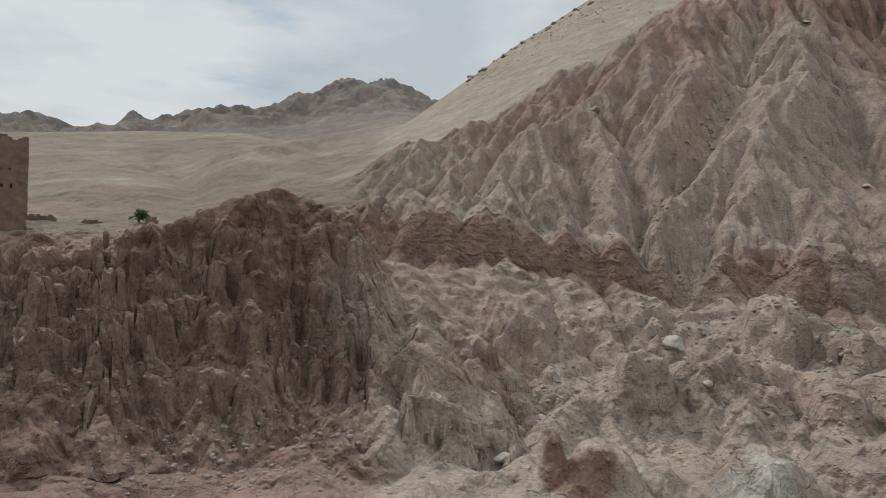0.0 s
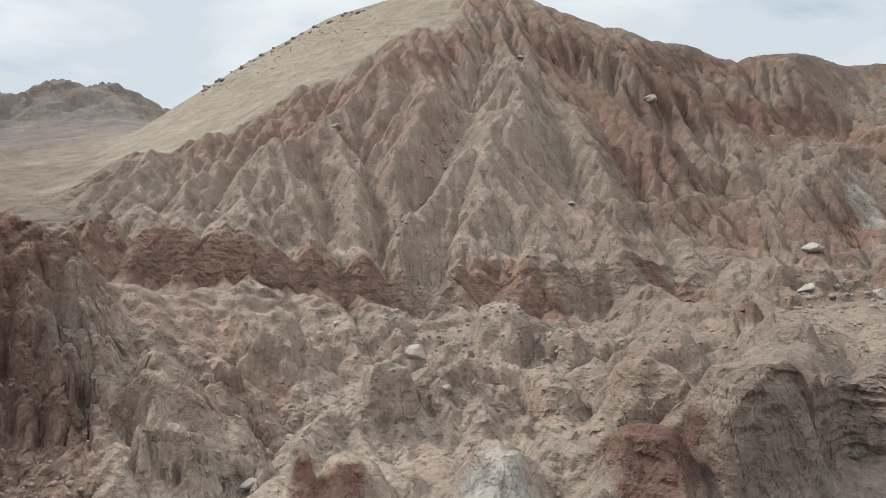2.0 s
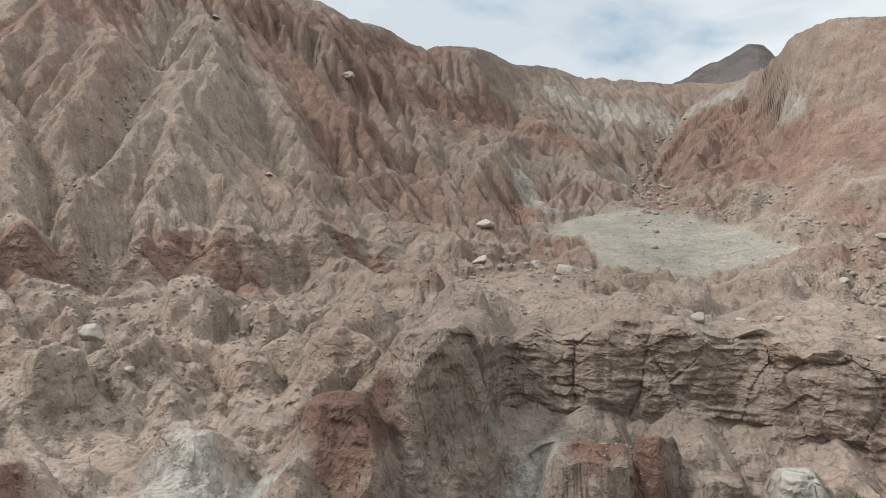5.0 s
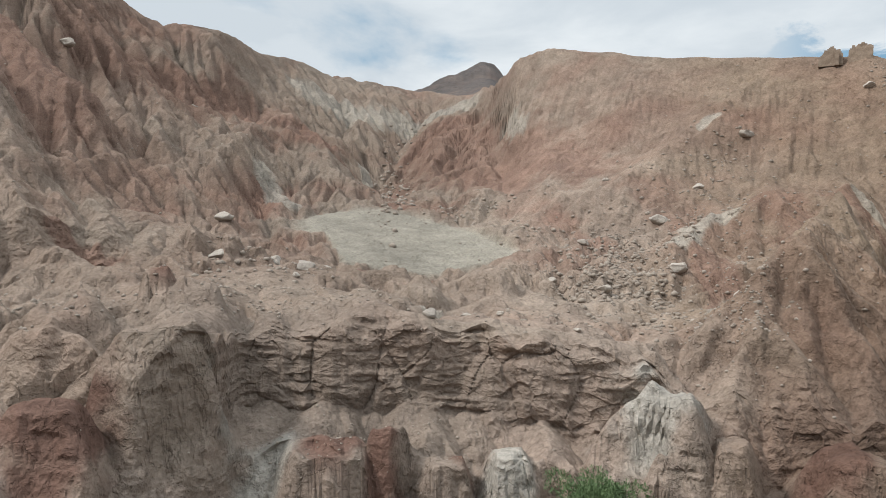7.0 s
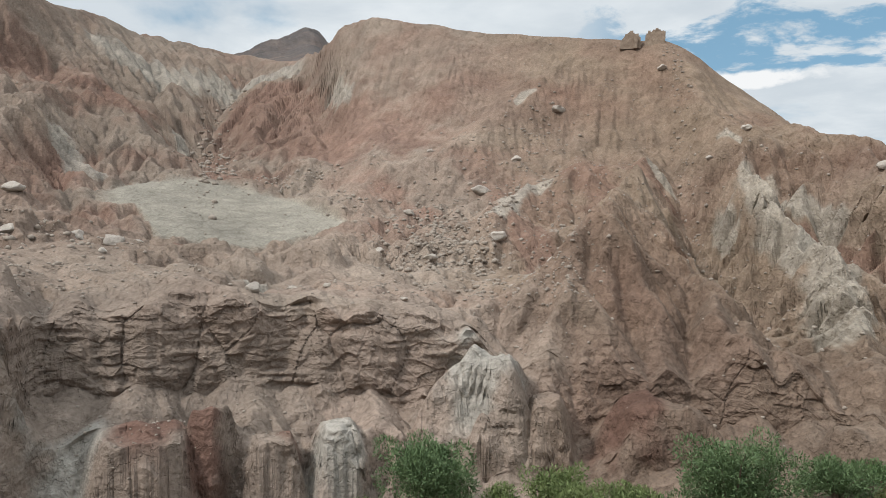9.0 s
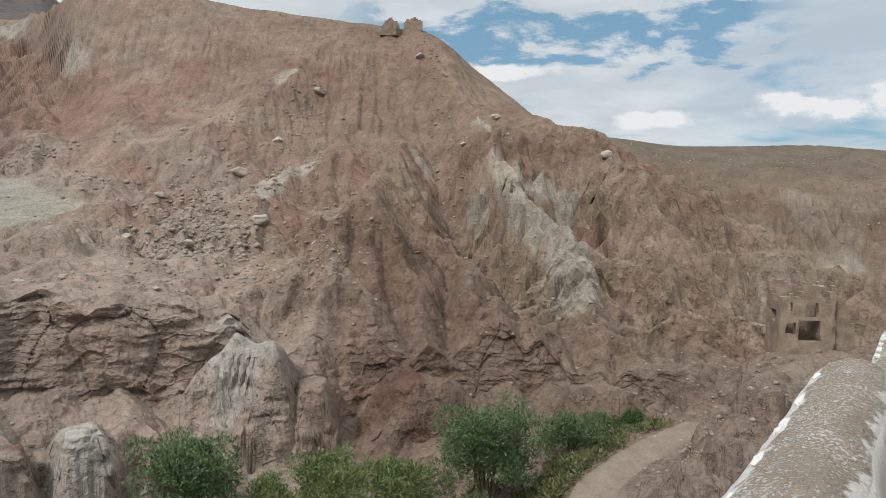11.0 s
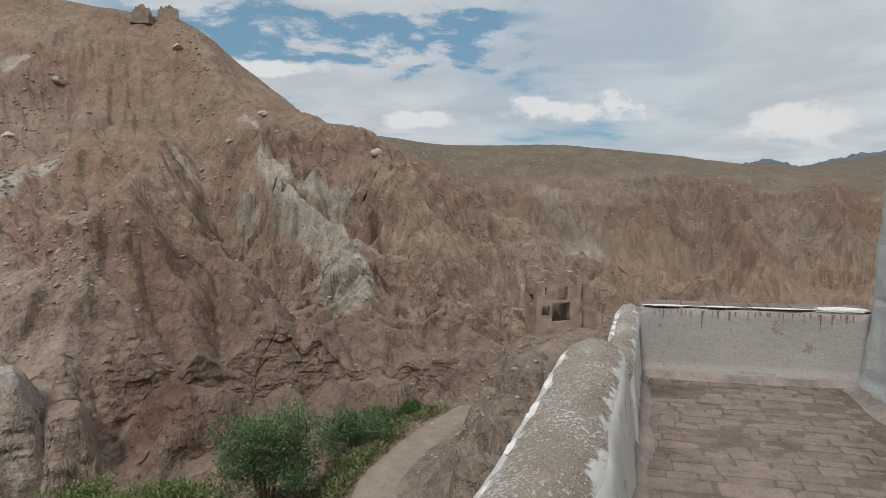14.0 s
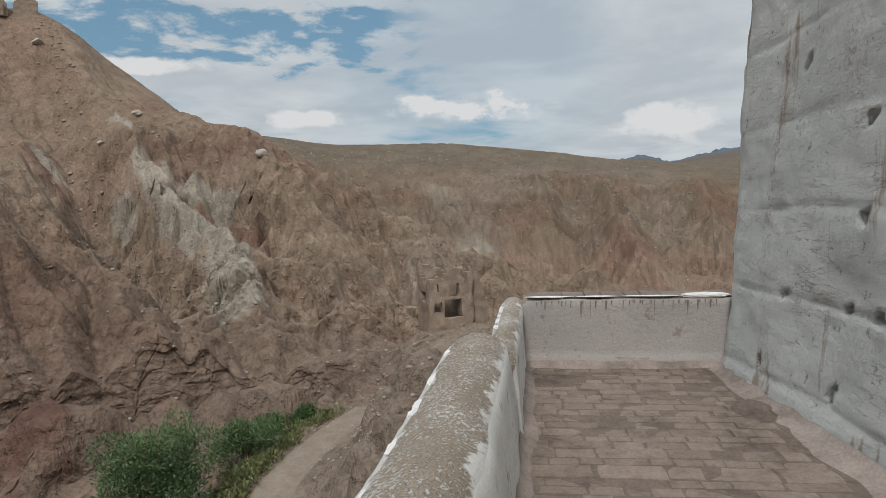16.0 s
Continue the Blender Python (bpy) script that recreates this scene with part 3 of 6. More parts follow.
def streaks(h, metres, seed, reach, cell=CELL):
    """Noise smeared along the fall line: -1..1, long gullies and spurs running straight downhill."""
    gy, gx = np.gradient(soften(h, 6))
    n = np.hypot(gx, gy) + 1e-4
    gx, gy = (gx / n).astype(np.float32), (gy / n).astype(np.float32)
    if cell != CELL:
        jx = (np.arange(0, GX1 - GX0, cell) / CELL).astype(int).clip(0, h.shape[1] - 1)
        jy = (np.arange(0, GY1 - GY0, cell) / CELL).astype(int).clip(0, h.shape[0] - 1)
        gx, gy = gx[np.ix_(jy, jx)], gy[np.ix_(jy, jx)]
    ny, nx = gx.shape
    X, Y = np.meshgrid(np.arange(nx, dtype=np.float32), np.arange(ny, dtype=np.float32))
    k = cell / metres
    src = vnoise(X * k, Y * k, seed=seed) + 0.5 * vnoise(X * k * 2.1, Y * k * 2.1, seed=seed + 1)
    total, count = src.copy(), 1.0
    for way in (1, -1):
        px, py = X.copy(), Y.copy()
        for step in range(int(reach / cell / 1.5)):
            ix, iy = np.clip(px.astype(int), 0, nx - 1), np.clip(py.astype(int), 0, ny - 1)
            px, py = px + way * 1.5 * gx[iy, ix], py + way * 1.5 * gy[iy, ix]
            ix, iy = np.clip(px.astype(int), 0, nx - 1), np.clip(py.astype(int), 0, ny - 1)
            total += src[iy, ix]
            count += 1
    total = total / count
    return total / (total.std() * 2)


def soften(a, n):
    for _ in range(n):
        p = np.pad(a, 1, mode="edge")
        a = (p[1:-1, 1:-1] * 4 + (p[:-2, 1:-1] + p[2:, 1:-1] + p[1:-1, :-2] + p[1:-1, 2:]) * 2 + p[:-2, :-2] + p[:-2, 2:] + p[2:, :-2] + p[2:, 2:]) / 16
    return a


def weather(h, rounds=44):
    """Rain and slumping: water follows the steepest way down, cuts where much of it meets, and banks that grow too steep slump."""
    ny, nx = h.shape
    size = ny * nx
    z = h.astype(np.float32).copy()
    idx = np.arange(size).reshape(ny, nx)
    gy, gx = np.gradient(soften(h, 2), CELL)
    limit = np.maximum(0.95, 1.2 * np.hypot(gx, gy)).astype(np.float32)
    ways = [(dy, dx, np.float32(CELL * math.hypot(dy, dx))) for dy in (-1, 0, 1) for dx in (-1, 0, 1) if dy or dx]
    rng = np.random.default_rng(3)
    force = np.zeros_like(z)
    for turn in range(rounds):
        if turn % 2 == 0:
            p = np.pad(z, 1, mode="edge")
            best, to = np.zeros_like(z), idx.copy()
            for dy, dx, d in ways:
                drop = (z - p[1 + dy:ny + 1 + dy, 1 + dx:nx + 1 + dx]) / d
                if turn % 4 == 0:
                    drop = drop * (1 + 0.12 * rng.standard_normal(z.shape).astype(np.float32))
                hit = drop > best
                best = np.where(hit, drop, best)
                to = np.where(hit, np.clip(idx + dy * nx + dx, 0, size - 1), to)
            flat = to.ravel()
            # gather the rain of all that lies upstream, doubling the reach each time
            ahead = np.append(np.where(flat == idx.ravel(), size, flat), size)
            area = np.append(np.full(size, CELL * CELL), 0.0)
            for _ in range(8):
                area = area + np.bincount(ahead, weights=area, minlength=size + 1)
                area[size] = 0
                ahead = ahead[ahead]
            area = area[:size].reshape(ny, nx)
            force = (0.11 * np.minimum(np.maximum(area - 1.2, 0), 1500) ** 0.5).astype(np.float32)
        low = np.minimum(z.ravel()[flat].reshape(ny, nx), z)
        z = (z + force * low) / (1 + force)
        p = np.pad(z, 1, mode="edge")
        move, lap = np.zeros_like(z), np.zeros_like(z)
        for dy, dx, d in ways:
            q = p[1 + dy:ny + 1 + dy, 1 + dx:nx + 1 + dx]
            lap += (q - z) / 8
            move += 0.09 * (np.maximum(q - z - limit * d, 0) - np.maximum(z - q - limit * d, 0))
        z = z + move + 0.03 * lap
    return z, area


def line_at(name, b):
    """Distance of a break line at bearings b, by table."""
    grid = np.arange(-180, 180.01, 0.5)
    return np.interp(b, grid, break_table(grid)[0][LINES.index(name)])


def smooth(v, lo, hi):
    t = np.clip((v - lo) / (hi - lo), 0, 1)
    return t * t * (3 - 2 * t)


def sand_mask(b, r):
    """1 on the smooth sandy back slope of the great hill and on the plateau behind it."""
    return smooth(-20 - b, 0, 3) * smooth(r - line_at("mid_slope", b), -2, 4)


def place_of(bearing, rise):
    """Where the smooth land is first met at a bearing and a rise (degrees over the terrace's eye level)."""
    rr = np.arange(44.0, 420.0, 0.25)
    t = radians(bearing)
    up = np.degrees(np.arctan2(base_height(rr * math.sin(t), rr * math.cos(t)) - EYE_Z, rr))
    hit = np.flatnonzero(up >= rise)
    r = rr[hit[0]] if len(hit) else 300.0
    return r * math.sin(t), r * math.cos(t)


def line_from(text):
    return [place_of(*(float(v) for v in pair.split())) for pair in text.split(",")]


def line_distance(x, y, pts):
    """Distance to a bent line in the plan, and how far along it (0..1) the nearest point lies."""
    best, along = np.full(x.shape, 1e9), np.zeros(x.shape)
    for k in range(len(pts) - 1):
        (ax, ay), (bx, by) = pts[k], pts[k + 1]
        dx, dy = bx - ax, by - ay
        t = np.clip(((x - ax) * dx + (y - ay) * dy) / (dx * dx + dy * dy + 1e-9), 0, 1)
        d = np.hypot(x - ax - t * dx, y - ay - t * dy)
        hit = d < best
        best, along = np.where(hit, d, best), np.where(hit, (k + t) / (len(pts) - 1), along)
    return best, along


def near_line(x, y, pts, reach):
    px, py = [p[0] for p in pts], [p[1] for p in pts]
    return (x > min(px) - reach) & (x < max(px) + reach) & (y > min(py) - reach) & (y < max(py) + reach)


# Spurs (rising) and gullies (sinking) of the hills: height and width in metres, then bearing and rise along the crest or thread.
SPURS = """3.5 7: -17.5 15.6, -16.6 12.9, -18.1 10.3, -19.0 7.6; 3.5 7: -17.5 15.6, -13.8 12.4, -10.7 8.7, -8.6 5.4; 3 6: -22.6 14.8, -24.5 11.2, -26.9 7.6;
3.5 7: -24.0 18.2, -28.6 14.7, -32.2 11.6, -36.1 8.4; 3 7: -10.1 14.4, -6.6 10.3, -3.7 6.1; 3 8: -13.7 19.3, -5.6 13.7, -0.5 10.7, 3.8 6.6;
2.5 5: -19.5 6.9, -21.0 3.9, -22.4 1.2; 2.5 5: -17.3 4.8, -15.5 2.4, -14.6 -0.3; 3 6: -12.6 5.1, -10.0 2.3, -7.8 -0.5, -5.3 -3.2; 2.5 5: -32.2 10.3, -30.9 8.1, -29.6 4.5;
3 6: -36.9 8.6, -36.1 6.0; 3 6: -44.8 8.3, -46.6 6.6; 3 6: -22.3 7.6, -25.1 4.4, -26.9 2.2; 4 9: 9.2 8.6, 5.8 6.4, 2.9 3.6; 4 9: 2.5 15.1, 5.2 11.9, 8.9 9.9;
4 8: 9.2 8.6, 11.5 6.8, 13.4 4.5; 4 9: 26.1 12.8, 22.5 9.4, 20.7 5.4; 3 8: 30.0 10.0, 31.2 5.2, 28.3 2.6; 3 7: 43.8 10.6, 39.4 6.6, 34.9 3.8, 30.3 2.1;
3 5: 47.5 4.4, 46.3 0.8; 3.5 8: 51.8 4.0, 54.0 -2.0, 49.1 -6.2, 47.0 -9.0; 4 9: 54.8 10.4, 57.0 4.0, 60.2 -0.5, 63.3 -5.7; 2.5 5: 44.0 2.4, 41.4 0.3, 40.1 -2.0;
4 8: 48.5 -2.1, 49.3 -5.6, 46.2 -8.6; 4 8: 50.7 -1.2, 55.9 -6.2, 59.5 -10.8; 3 7: 68.8 0.1, 72.5 -5.0, 76.1 -9.8; 3.5 5: 66.5 -4.7, 66.5 -8.0;
2 6: 66.4 3.6, 69.7 -0.4, 74.7 -4.0; 5 32: -52 8.0, -56 7.7, -60 6.0, -62 4.6; 4 9: 95.1 0.5, 96.8 -3.5, 98.0 -6.6; 4 9: 102.5 0.3, 103.7 -3.5; 3 7: 90.5 0.5, 91.5 -3; 3 5: 71.6 -6.8, 73.4 -10.2"""
GULLIES = """-4 3.5: -41.0 -14.5, -40.6 -11.5; -4 16: -67 7.6, -64 6.2, -62.6 4.0; -4 9: 92.5 0.6, 93.8 -3.0, 95.5 -6.2; -4 9: 97.7 0, 99.7 -3.5, 101.7 -6.5; -3 5: -20.0 19.5, -20.3 16.1, -22.7 10.8, -25.5 5.8, -28.3 2.2; -2.5 5: -15.2 15.5, -13.0 9.7, -12.2 6.0; -2.5 5: -10.6 13.2, -8.9 9.1, -7.2 5.4;
-3 6: -11.4 16.7, -4.0 9.7, 0.1 5.1; -2 4: -20.4 7.6, -24.7 0.8, -25.6 -1.5; -6 10: 21.2 12.0, 18.4 9.3, 16.8 6.3, 18.0 3.6; -3 6: 26.5 9.3, 27.0 4.9;
-3 6: 53.2 9.6, 55.1 1.9, 58.1 -4.0, 61.6 -7.8; -3.5 6: 54.3 5.5, 56.0 -0.3, 58.2 -4.9, 63.2 -9.5; -3 6: 61.5 1.9, 68.3 -5.9, 72.5 -10.2"""


def landforms(x, y):
    total = np.zeros(x.shape)
    for row in (SPURS + ";" + GULLIES).split(";"):
        size, line = row.split(":")
        h, w = (float(v) for v in size.split())
        pts = line_from(line)
        box = near_line(x, y, pts, 1.6 * w)
        d, t = line_distance(x[box], y[box], pts)
        d = d + 0.22 * w * fbm(x[box] / 7, y[box] / 7, 2, seed=171)
        ends = 0.55 + 0.45 * smooth(t, 0, 0.25) * smooth(1 - t, 0, 0.2)
        total[box] += h * ends * (1 + 0.2 * smooth(pts[0][0] - pts[0][1], 0, 15)) * np.maximum(0, 1 - np.abs(d) / (1.1 * w)) ** 1.25
    return total


PAN_BACK = "9.2 1.7, 12.5 2.6, 16.6 2.9, 20.5 2.2, 24.3 1.3, 30.0 -1.0"
PAN_FRONT = "12.4 0.8, 13.8 -1.5, 18.0 -2.3, 21.2 -2.6, 23.4 -2.0, 27.4 -1.0"


def pan_mask(b, r):
    """1 on the pale dried mud pan: a leaf between its back and its front shore."""
    def shore(text):
        pts = line_from(text)
        bb = [math.degrees(math.atan2(p[0], p[1])) for p in pts]
        return np.interp(b, bb, [math.hypot(*p) for p in pts])
    back, front = shore(PAN_BACK), shore(PAN_FRONT)
    return smooth(b, 8.8, 11.5) * smooth(30.5 - b, 0, 2.5) * smooth(r - front, -0.6, 1.6) * smooth(back - r, -1.2, 2.0)


def gully_map():
    xs, ys = np.arange(GX0, GX1, CELL), np.arange(GY0, GY1, CELL)
    X, Y = np.meshgrid(xs, ys)
    B, R = np.degrees(np.arctan2(X, Y)), np.hypot(X, Y)
    h = base_height(X, Y)
    h = h + 1.6 * fbm(X / 22, Y / 22, 3, seed=21) * smooth(R, 75, 110)
    s2 = streaks(h, 4.4, 75, 12)
    s4 = streaks(h, 1.0, 83, 3.2, FINE_CELL)
    hill = smooth(R, 70, 90)
    calm = 1 - np.maximum(sand_mask(B, R) * 0.93, pan_mask(B, R) * 0.97)
    calm = calm * (1 - 0.85 * smooth(R, 82, 98) * smooth(-49 - B, 0, 4))
    forms = landforms(X, Y) * (1 - 0.97 * pan_mask(B, R))
    start = h + forms + (1.1 * fbm(X / 11, Y / 11, 4, seed=25) + 0.5 * fbm(X / 3, Y / 3, 2, seed=29)) * (0.15 + 0.85 * calm)
    worn, area = weather(start)
    d = worn - h - forms
    wide = d.copy()
    for k in (1, 2, 4, 8, 8):
        wide = (wide + np.roll(wide, k, 0) + np.roll(wide, -k, 0) + np.roll(wide, k, 1) + np.roll(wide, -k, 1)) / 5
    d = (1.25 - 0.35 * smooth(B, 24, 30) * smooth(64 - B, 0, 4) * smooth(R, 100, 118) * (1 + 1.6 * smooth(R, 118, 132)) + 0.5 * smooth(B, 53, 60) * smooth(R, 60, 68) * smooth(120 - R, 0, 20) - 0.2 * smooth(B, 30, 38) * smooth(50 - B, 0, 6) * smooth(R, 62, 72)) * np.clip(d - 0.85 * wide, -5, 4)
    crest = smooth(np.abs(R - line_at("ridge", B)), 0, 10)
    even = 0.72 + 0.5 * smooth(fbm(X / 24, Y / 24, 3, seed=27), -0.5, 0.4)
    cliff_band = smooth(R - line_at("shelf_back", B), -5, 0) * smooth(line_at("band_top", B) + 5 - R, 0, 4) * smooth(B, -50, -47) * smooth(4 - B, 0, 8)
    d = d * (1 - 0.35 * cliff_band)
    flat_top = 1 - 0.9 * smooth(R, 205, 225) * smooth(B, 60, 66)
    d = d * (0.9 + 0.1 * hill) * (1 - 0.55 * smooth(B, -10, -5) * smooth(60 - R, 0, 6)) * (0.3 + 0.7 * crest) * calm * even * flat_top + forms * (0.15 + 0.85 * crest)
    d = d + 1.6 * fbm(X / 22, Y / 22, 3, seed=21) * smooth(R, 75, 110) * calm * flat_top
    d = d + 5.5 * (ridged(X / 36, Y / 36, 3, seed=141) + 0.55) * smooth(R, 135, 160) * smooth(222 - R, 0, 25) * smooth(B, 62, 67)
    s1 = smooth(np.log(area), 1.5, 5.5)
    edge = np.minimum(np.minimum(X - GX0, GX1 - X), np.minimum(Y - GY0, GY1 - Y))
    fade = np.clip(edge / 25, 0, 1)
    rill = (0.42 * np.abs(s4) - 0.17).astype(np.float32)
    return d * fade, s2 * fade, s1 * fade, rill, calm * fade * crest * (0.08 + 0.92 * hill) * even * flat_top * (1 - 0.8 * smooth(B, 58, 64) * smooth(R, 105, 125)) 


GULLY, STREAK, STREAK_BIG, RILL, RILL_HERE = gully_map()


def sampled(grid, x, y, cell=CELL):
    i, j = (x - GX0) / cell, (y - GY0) / cell
    ok = (i > 1) & (i < grid.shape[1] - 2) & (j > 1) & (j < grid.shape[0] - 2)
    i, j = np.clip(i, 1, grid.shape[1] - 3), np.clip(j, 1, grid.shape[0] - 3)
    a, b = i.astype(int), j.astype(int)
    u, v = i - a, j - b
    g = (grid[b, a] * (1 - u) + grid[b, a + 1] * u) * (1 - v) + (grid[b + 1, a] * (1 - u) + grid[b + 1, a + 1] * u) * v
    return np.where(ok, g, 0)


# Single landforms: bearing, distance, width across, width along, height, steepness.
MOUNDS = []


def mound(bearing, distance, across, along, height, steep=3):
    MOUNDS.append((bearing, distance, across / 2, along / 2, height, steep))


MESAS = []


def mesa(bearing, distance, across, along, top, cap=0.25):
    """A steep-sided block: its top lies at a rise (degrees), worn down by cap metres towards its edges."""
    MESAS.append((bearing, distance, across / 2, along / 2, EYE_Z + distance * math.tan(radians(top)), cap))


mound(-42.7, 52, 10, 12, 5.0, 2)       # grey hump above the small cave
mound(14.2, 75, 7.5, 3.6, 1.7, 2)      # dark lip below the mud pan
mound(18.1, 78, 9, 7.0, 2.4, 1.6)
mound(20.6, 72, 6, 6.0, 2.2, 1.6)
mound(25.4, 84, 13, 10.0, 2.8, 1.6)
mound(-27.0, 65, 5.2, 5.0, 2.2, 2)
mound(-19.0, 70, 9.0, 7.0, 2.6, 2)
mound(-12.0, 68, 8.0, 7.0, 2.6, 2)
mound(-24.0, 60, 6.0, 6.0, 2.0, 2)
mound(77.6, 40, 4.5, 4.5, 1.8, 2)
mound(75.6, 36, 3.2, 4.0, 1.4, 2)
mound(79.5, 46, 4.5, 5, 1.6, 2)
mound(76.4, 44, 3.4, 4.5, 1.5, 2)
mound(-37.0, 66, 8.0, 7.0, 3.0, 2)
mound(31.4, 37.5, 1.9, 1.9, 4.4, 1.6)    # pink pinnacle in front of the bushes
mesa(-7.7, 45.5, 7.0, 6.5, -11.6, 1.2)   # dark red block
mesa(0.4, 49.0, 8.0, 7.0, -6.7, 0.3)     # grey butte
mesa(-0.3, 62, 2.6, 2.6, -2.3, 0.3)      # red stump on the shelf
mesa(13.0, 45.2, 6.8, 5.5, -16.0)        # red and grey blocks along the cliff's foot
mesa(17.5, 46.2, 3.4, 4.6, -14.6)
mesa(22.3, 45.4, 5.0, 5.0, -16.8)
mesa(27.5, 45.6, 4.2, 5.0, -16.4)
mesa(40.1, 50.0, 6.8, 6.0, -10.6, 0.4)   # pale rock
mesa(44.5, 48.2, 3.2, 5.0, -13.6, 1.0)
mesa(52.3, 49.6, 6.0, 6.0, -13.8, 0.6)
mesa(67.9, 53, 6.0, 5.0, -14.0, 0.8)
mesa(15.6, 77.5, 8.0, 5.0, -2.3, 1.2)    # brown humps before the mud pan
mesa(19.6, 75.5, 3.6, 4.5, -3.2, 0.9)
mesa(25.6, 79, 7.5, 7.0, -1.9, 1.6)
mesa(78.4, 35, 3.0, 4.0, -16.6, 0.8)     # rocks between the track and the terrace
mesa(80.2, 41, 3.6, 4.0, -12.8, 0.8)
mesa(76.2, 31, 2.6, 3.2, -19.6, 0.7)
mesa(79.6, 31, 2.4, 3.0, -19.0, 0.6)
mesa(-35.0, 44.2, 2.2, 2.6, -13.4, 1.8)  # red pinnacle and stump
mesa(-31.4, 44.8, 4.4, 4.0, -14.1, 0.6)
mesa(-12.6, 50.5, 8.0, 6.0, -12.0, 0.5)
mesa(-6.0, 59, 9.0, 7.0, -4.9, 0.5)
mesa(-14.3, 57, 4.4, 4.4, -8.6, 0.8)
mesa(-19.5, 46, 8.0, 6.0, -13.6, 0.8)
mesa(-28.0, 58, 4.5, 3.6, -6.9, 0.5)


def mounds_at(b, r, z):
    total = np.zeros_like(r)
    for mb, mr, wa, wl, h, k in MOUNDS:
        near = np.abs(b - mb) < 9
        t = np.radians(b[near] - mb) * mr
        q = r[near] - mr
        n = 0.24 * fbm(t * 0.9 + mb, q * 0.9, 3, seed=91)
        d = np.sqrt((t / wa) ** 2 + (q / wl) ** 2) * (1 + n)
        total[near] = np.maximum(total[near], h * (1 - np.clip(d, 0, 1) ** k) * (1 + 0.5 * n))
    for mb, mr, wa, wl, top, cap in MESAS:
        near = (np.abs(b - mb) < 9) & (np.abs(r - mr) < 1.6 * wl)
        t, q = np.radians(b[near] - mb) * mr, r[near] - mr
        n = 0.4 * fbm(t * 0.22 + mb, q * 0.22, 2, seed=93)
        lean = 0.5 * math.sin(mb * 1.7)
        c, e = math.cos(lean), math.sin(lean)
        d = (np.abs((t * c + q * e) / wa) ** 5 + np.abs((q * c - t * e) / wl) ** 5) ** 0.2 * (1 + n)
        level = top - cap * np.clip(d, 0, 1) ** 2 + 0.08 * t * math.sin(mb * 2.3) + 0.4 * fbm(t * 0.7, q * 0.7 + mb, 2, seed=97)
        total[near] = np.maximum(total[near], (1 - smooth(d, 0.45, 1.2)) * np.maximum(level - z[near], 0))
    return total


ROAD = [(24, 9, -0.6), (30, 11.5, -0.2), (33.6, 14.3, 0.0), (38.8, 14.3, 0.1), (45.5, 13.4, 0.2), (49, 12.4, 0.3)]


def road_line(step=0.4):
    pts = np.array(ROAD, float)
    for _ in range(3):
        q = np.empty((2 * len(pts), 3))
        q[0::2] = np.vstack([pts[:1], pts[:-1] * 0.25 + pts[1:] * 0.75])
        q[1::2] = np.vstack([pts[:-1] * 0.75 + pts[1:] * 0.25, pts[-1:]])[np.arange(len(pts))]
        q = np.vstack([pts[:1], np.stack([pts[:-1] * 0.75 + pts[1:] * 0.25, pts[:-1] * 0.25 + pts[1:] * 0.75], 1).reshape(-1, 3), pts[-1:]])
        pts = q
    d = np.concatenate([[0], np.cumsum(np.hypot(*np.diff(pts[:, :2], axis=0).T))])
    s = np.arange(0, d[-1], step)
    return np.stack([np.interp(s, d, pts[:, k]) for k in range(3)], 1)


ROAD_LINE = road_line()


def road_cut(x, y, z):
    """Lower or raise the land to the road's level near it."""
    near = (x > 18) & (x < 66) & (y > -6) & (y < 26)
    xs, ys, zs = x[near], y[near], z[near]
    best, level = np.full(xs.shape, 1e9), np.zeros(xs.shape)
    for px, py, pz in ROAD_LINE[::2]:
        d = np.hypot(xs - px, ys - py)
        hit = d < best
        best, level = np.where(hit, d, best), np.where(hit, pz, level)
    w = 1 - smooth(best, 1.5, 3.0)
    z = z.copy()
    z[near] = zs + (level - 0.06 - zs) * w
    keep = np.ones_like(z)
    keep[near] = 1 - w
    return z, keep


def ground_at(x, y):
    """Height of the land under one place, without its finest relief."""
    x, y = np.atleast_1d(np.asarray(x, float)), np.atleast_1d(np.asarray(y, float))
    b, r = np.degrees(np.arctan2(x, y)), np.hypot(x, y)
    z = base_height(x, y) + sampled(GULLY, x, y)
    return road_cut(x, y, z + mounds_at(b, r, z))[0]


BROWN, RED, DARK_RED = np.array((0.24, 0.191, 0.157)), np.array((0.208, 0.138, 0.111)), np.array((0.16, 0.099, 0.08))
GREY, SAND, PALE, WHITE = np.array((0.245, 0.203, 0.169)), np.array((0.262, 0.23, 0.183)), np.array((0.335, 0.315, 0.278)), np.array((0.30, 0.287, 0.26))
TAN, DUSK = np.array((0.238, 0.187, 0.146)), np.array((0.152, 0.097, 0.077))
BRICK = np.array((0.188, 0.121, 0.097))
PATCHES = []


def patch(colour, bearing, distance, across, along, strength=0.95):
    PATCHES.append((colour, bearing, distance, across, along, strength))


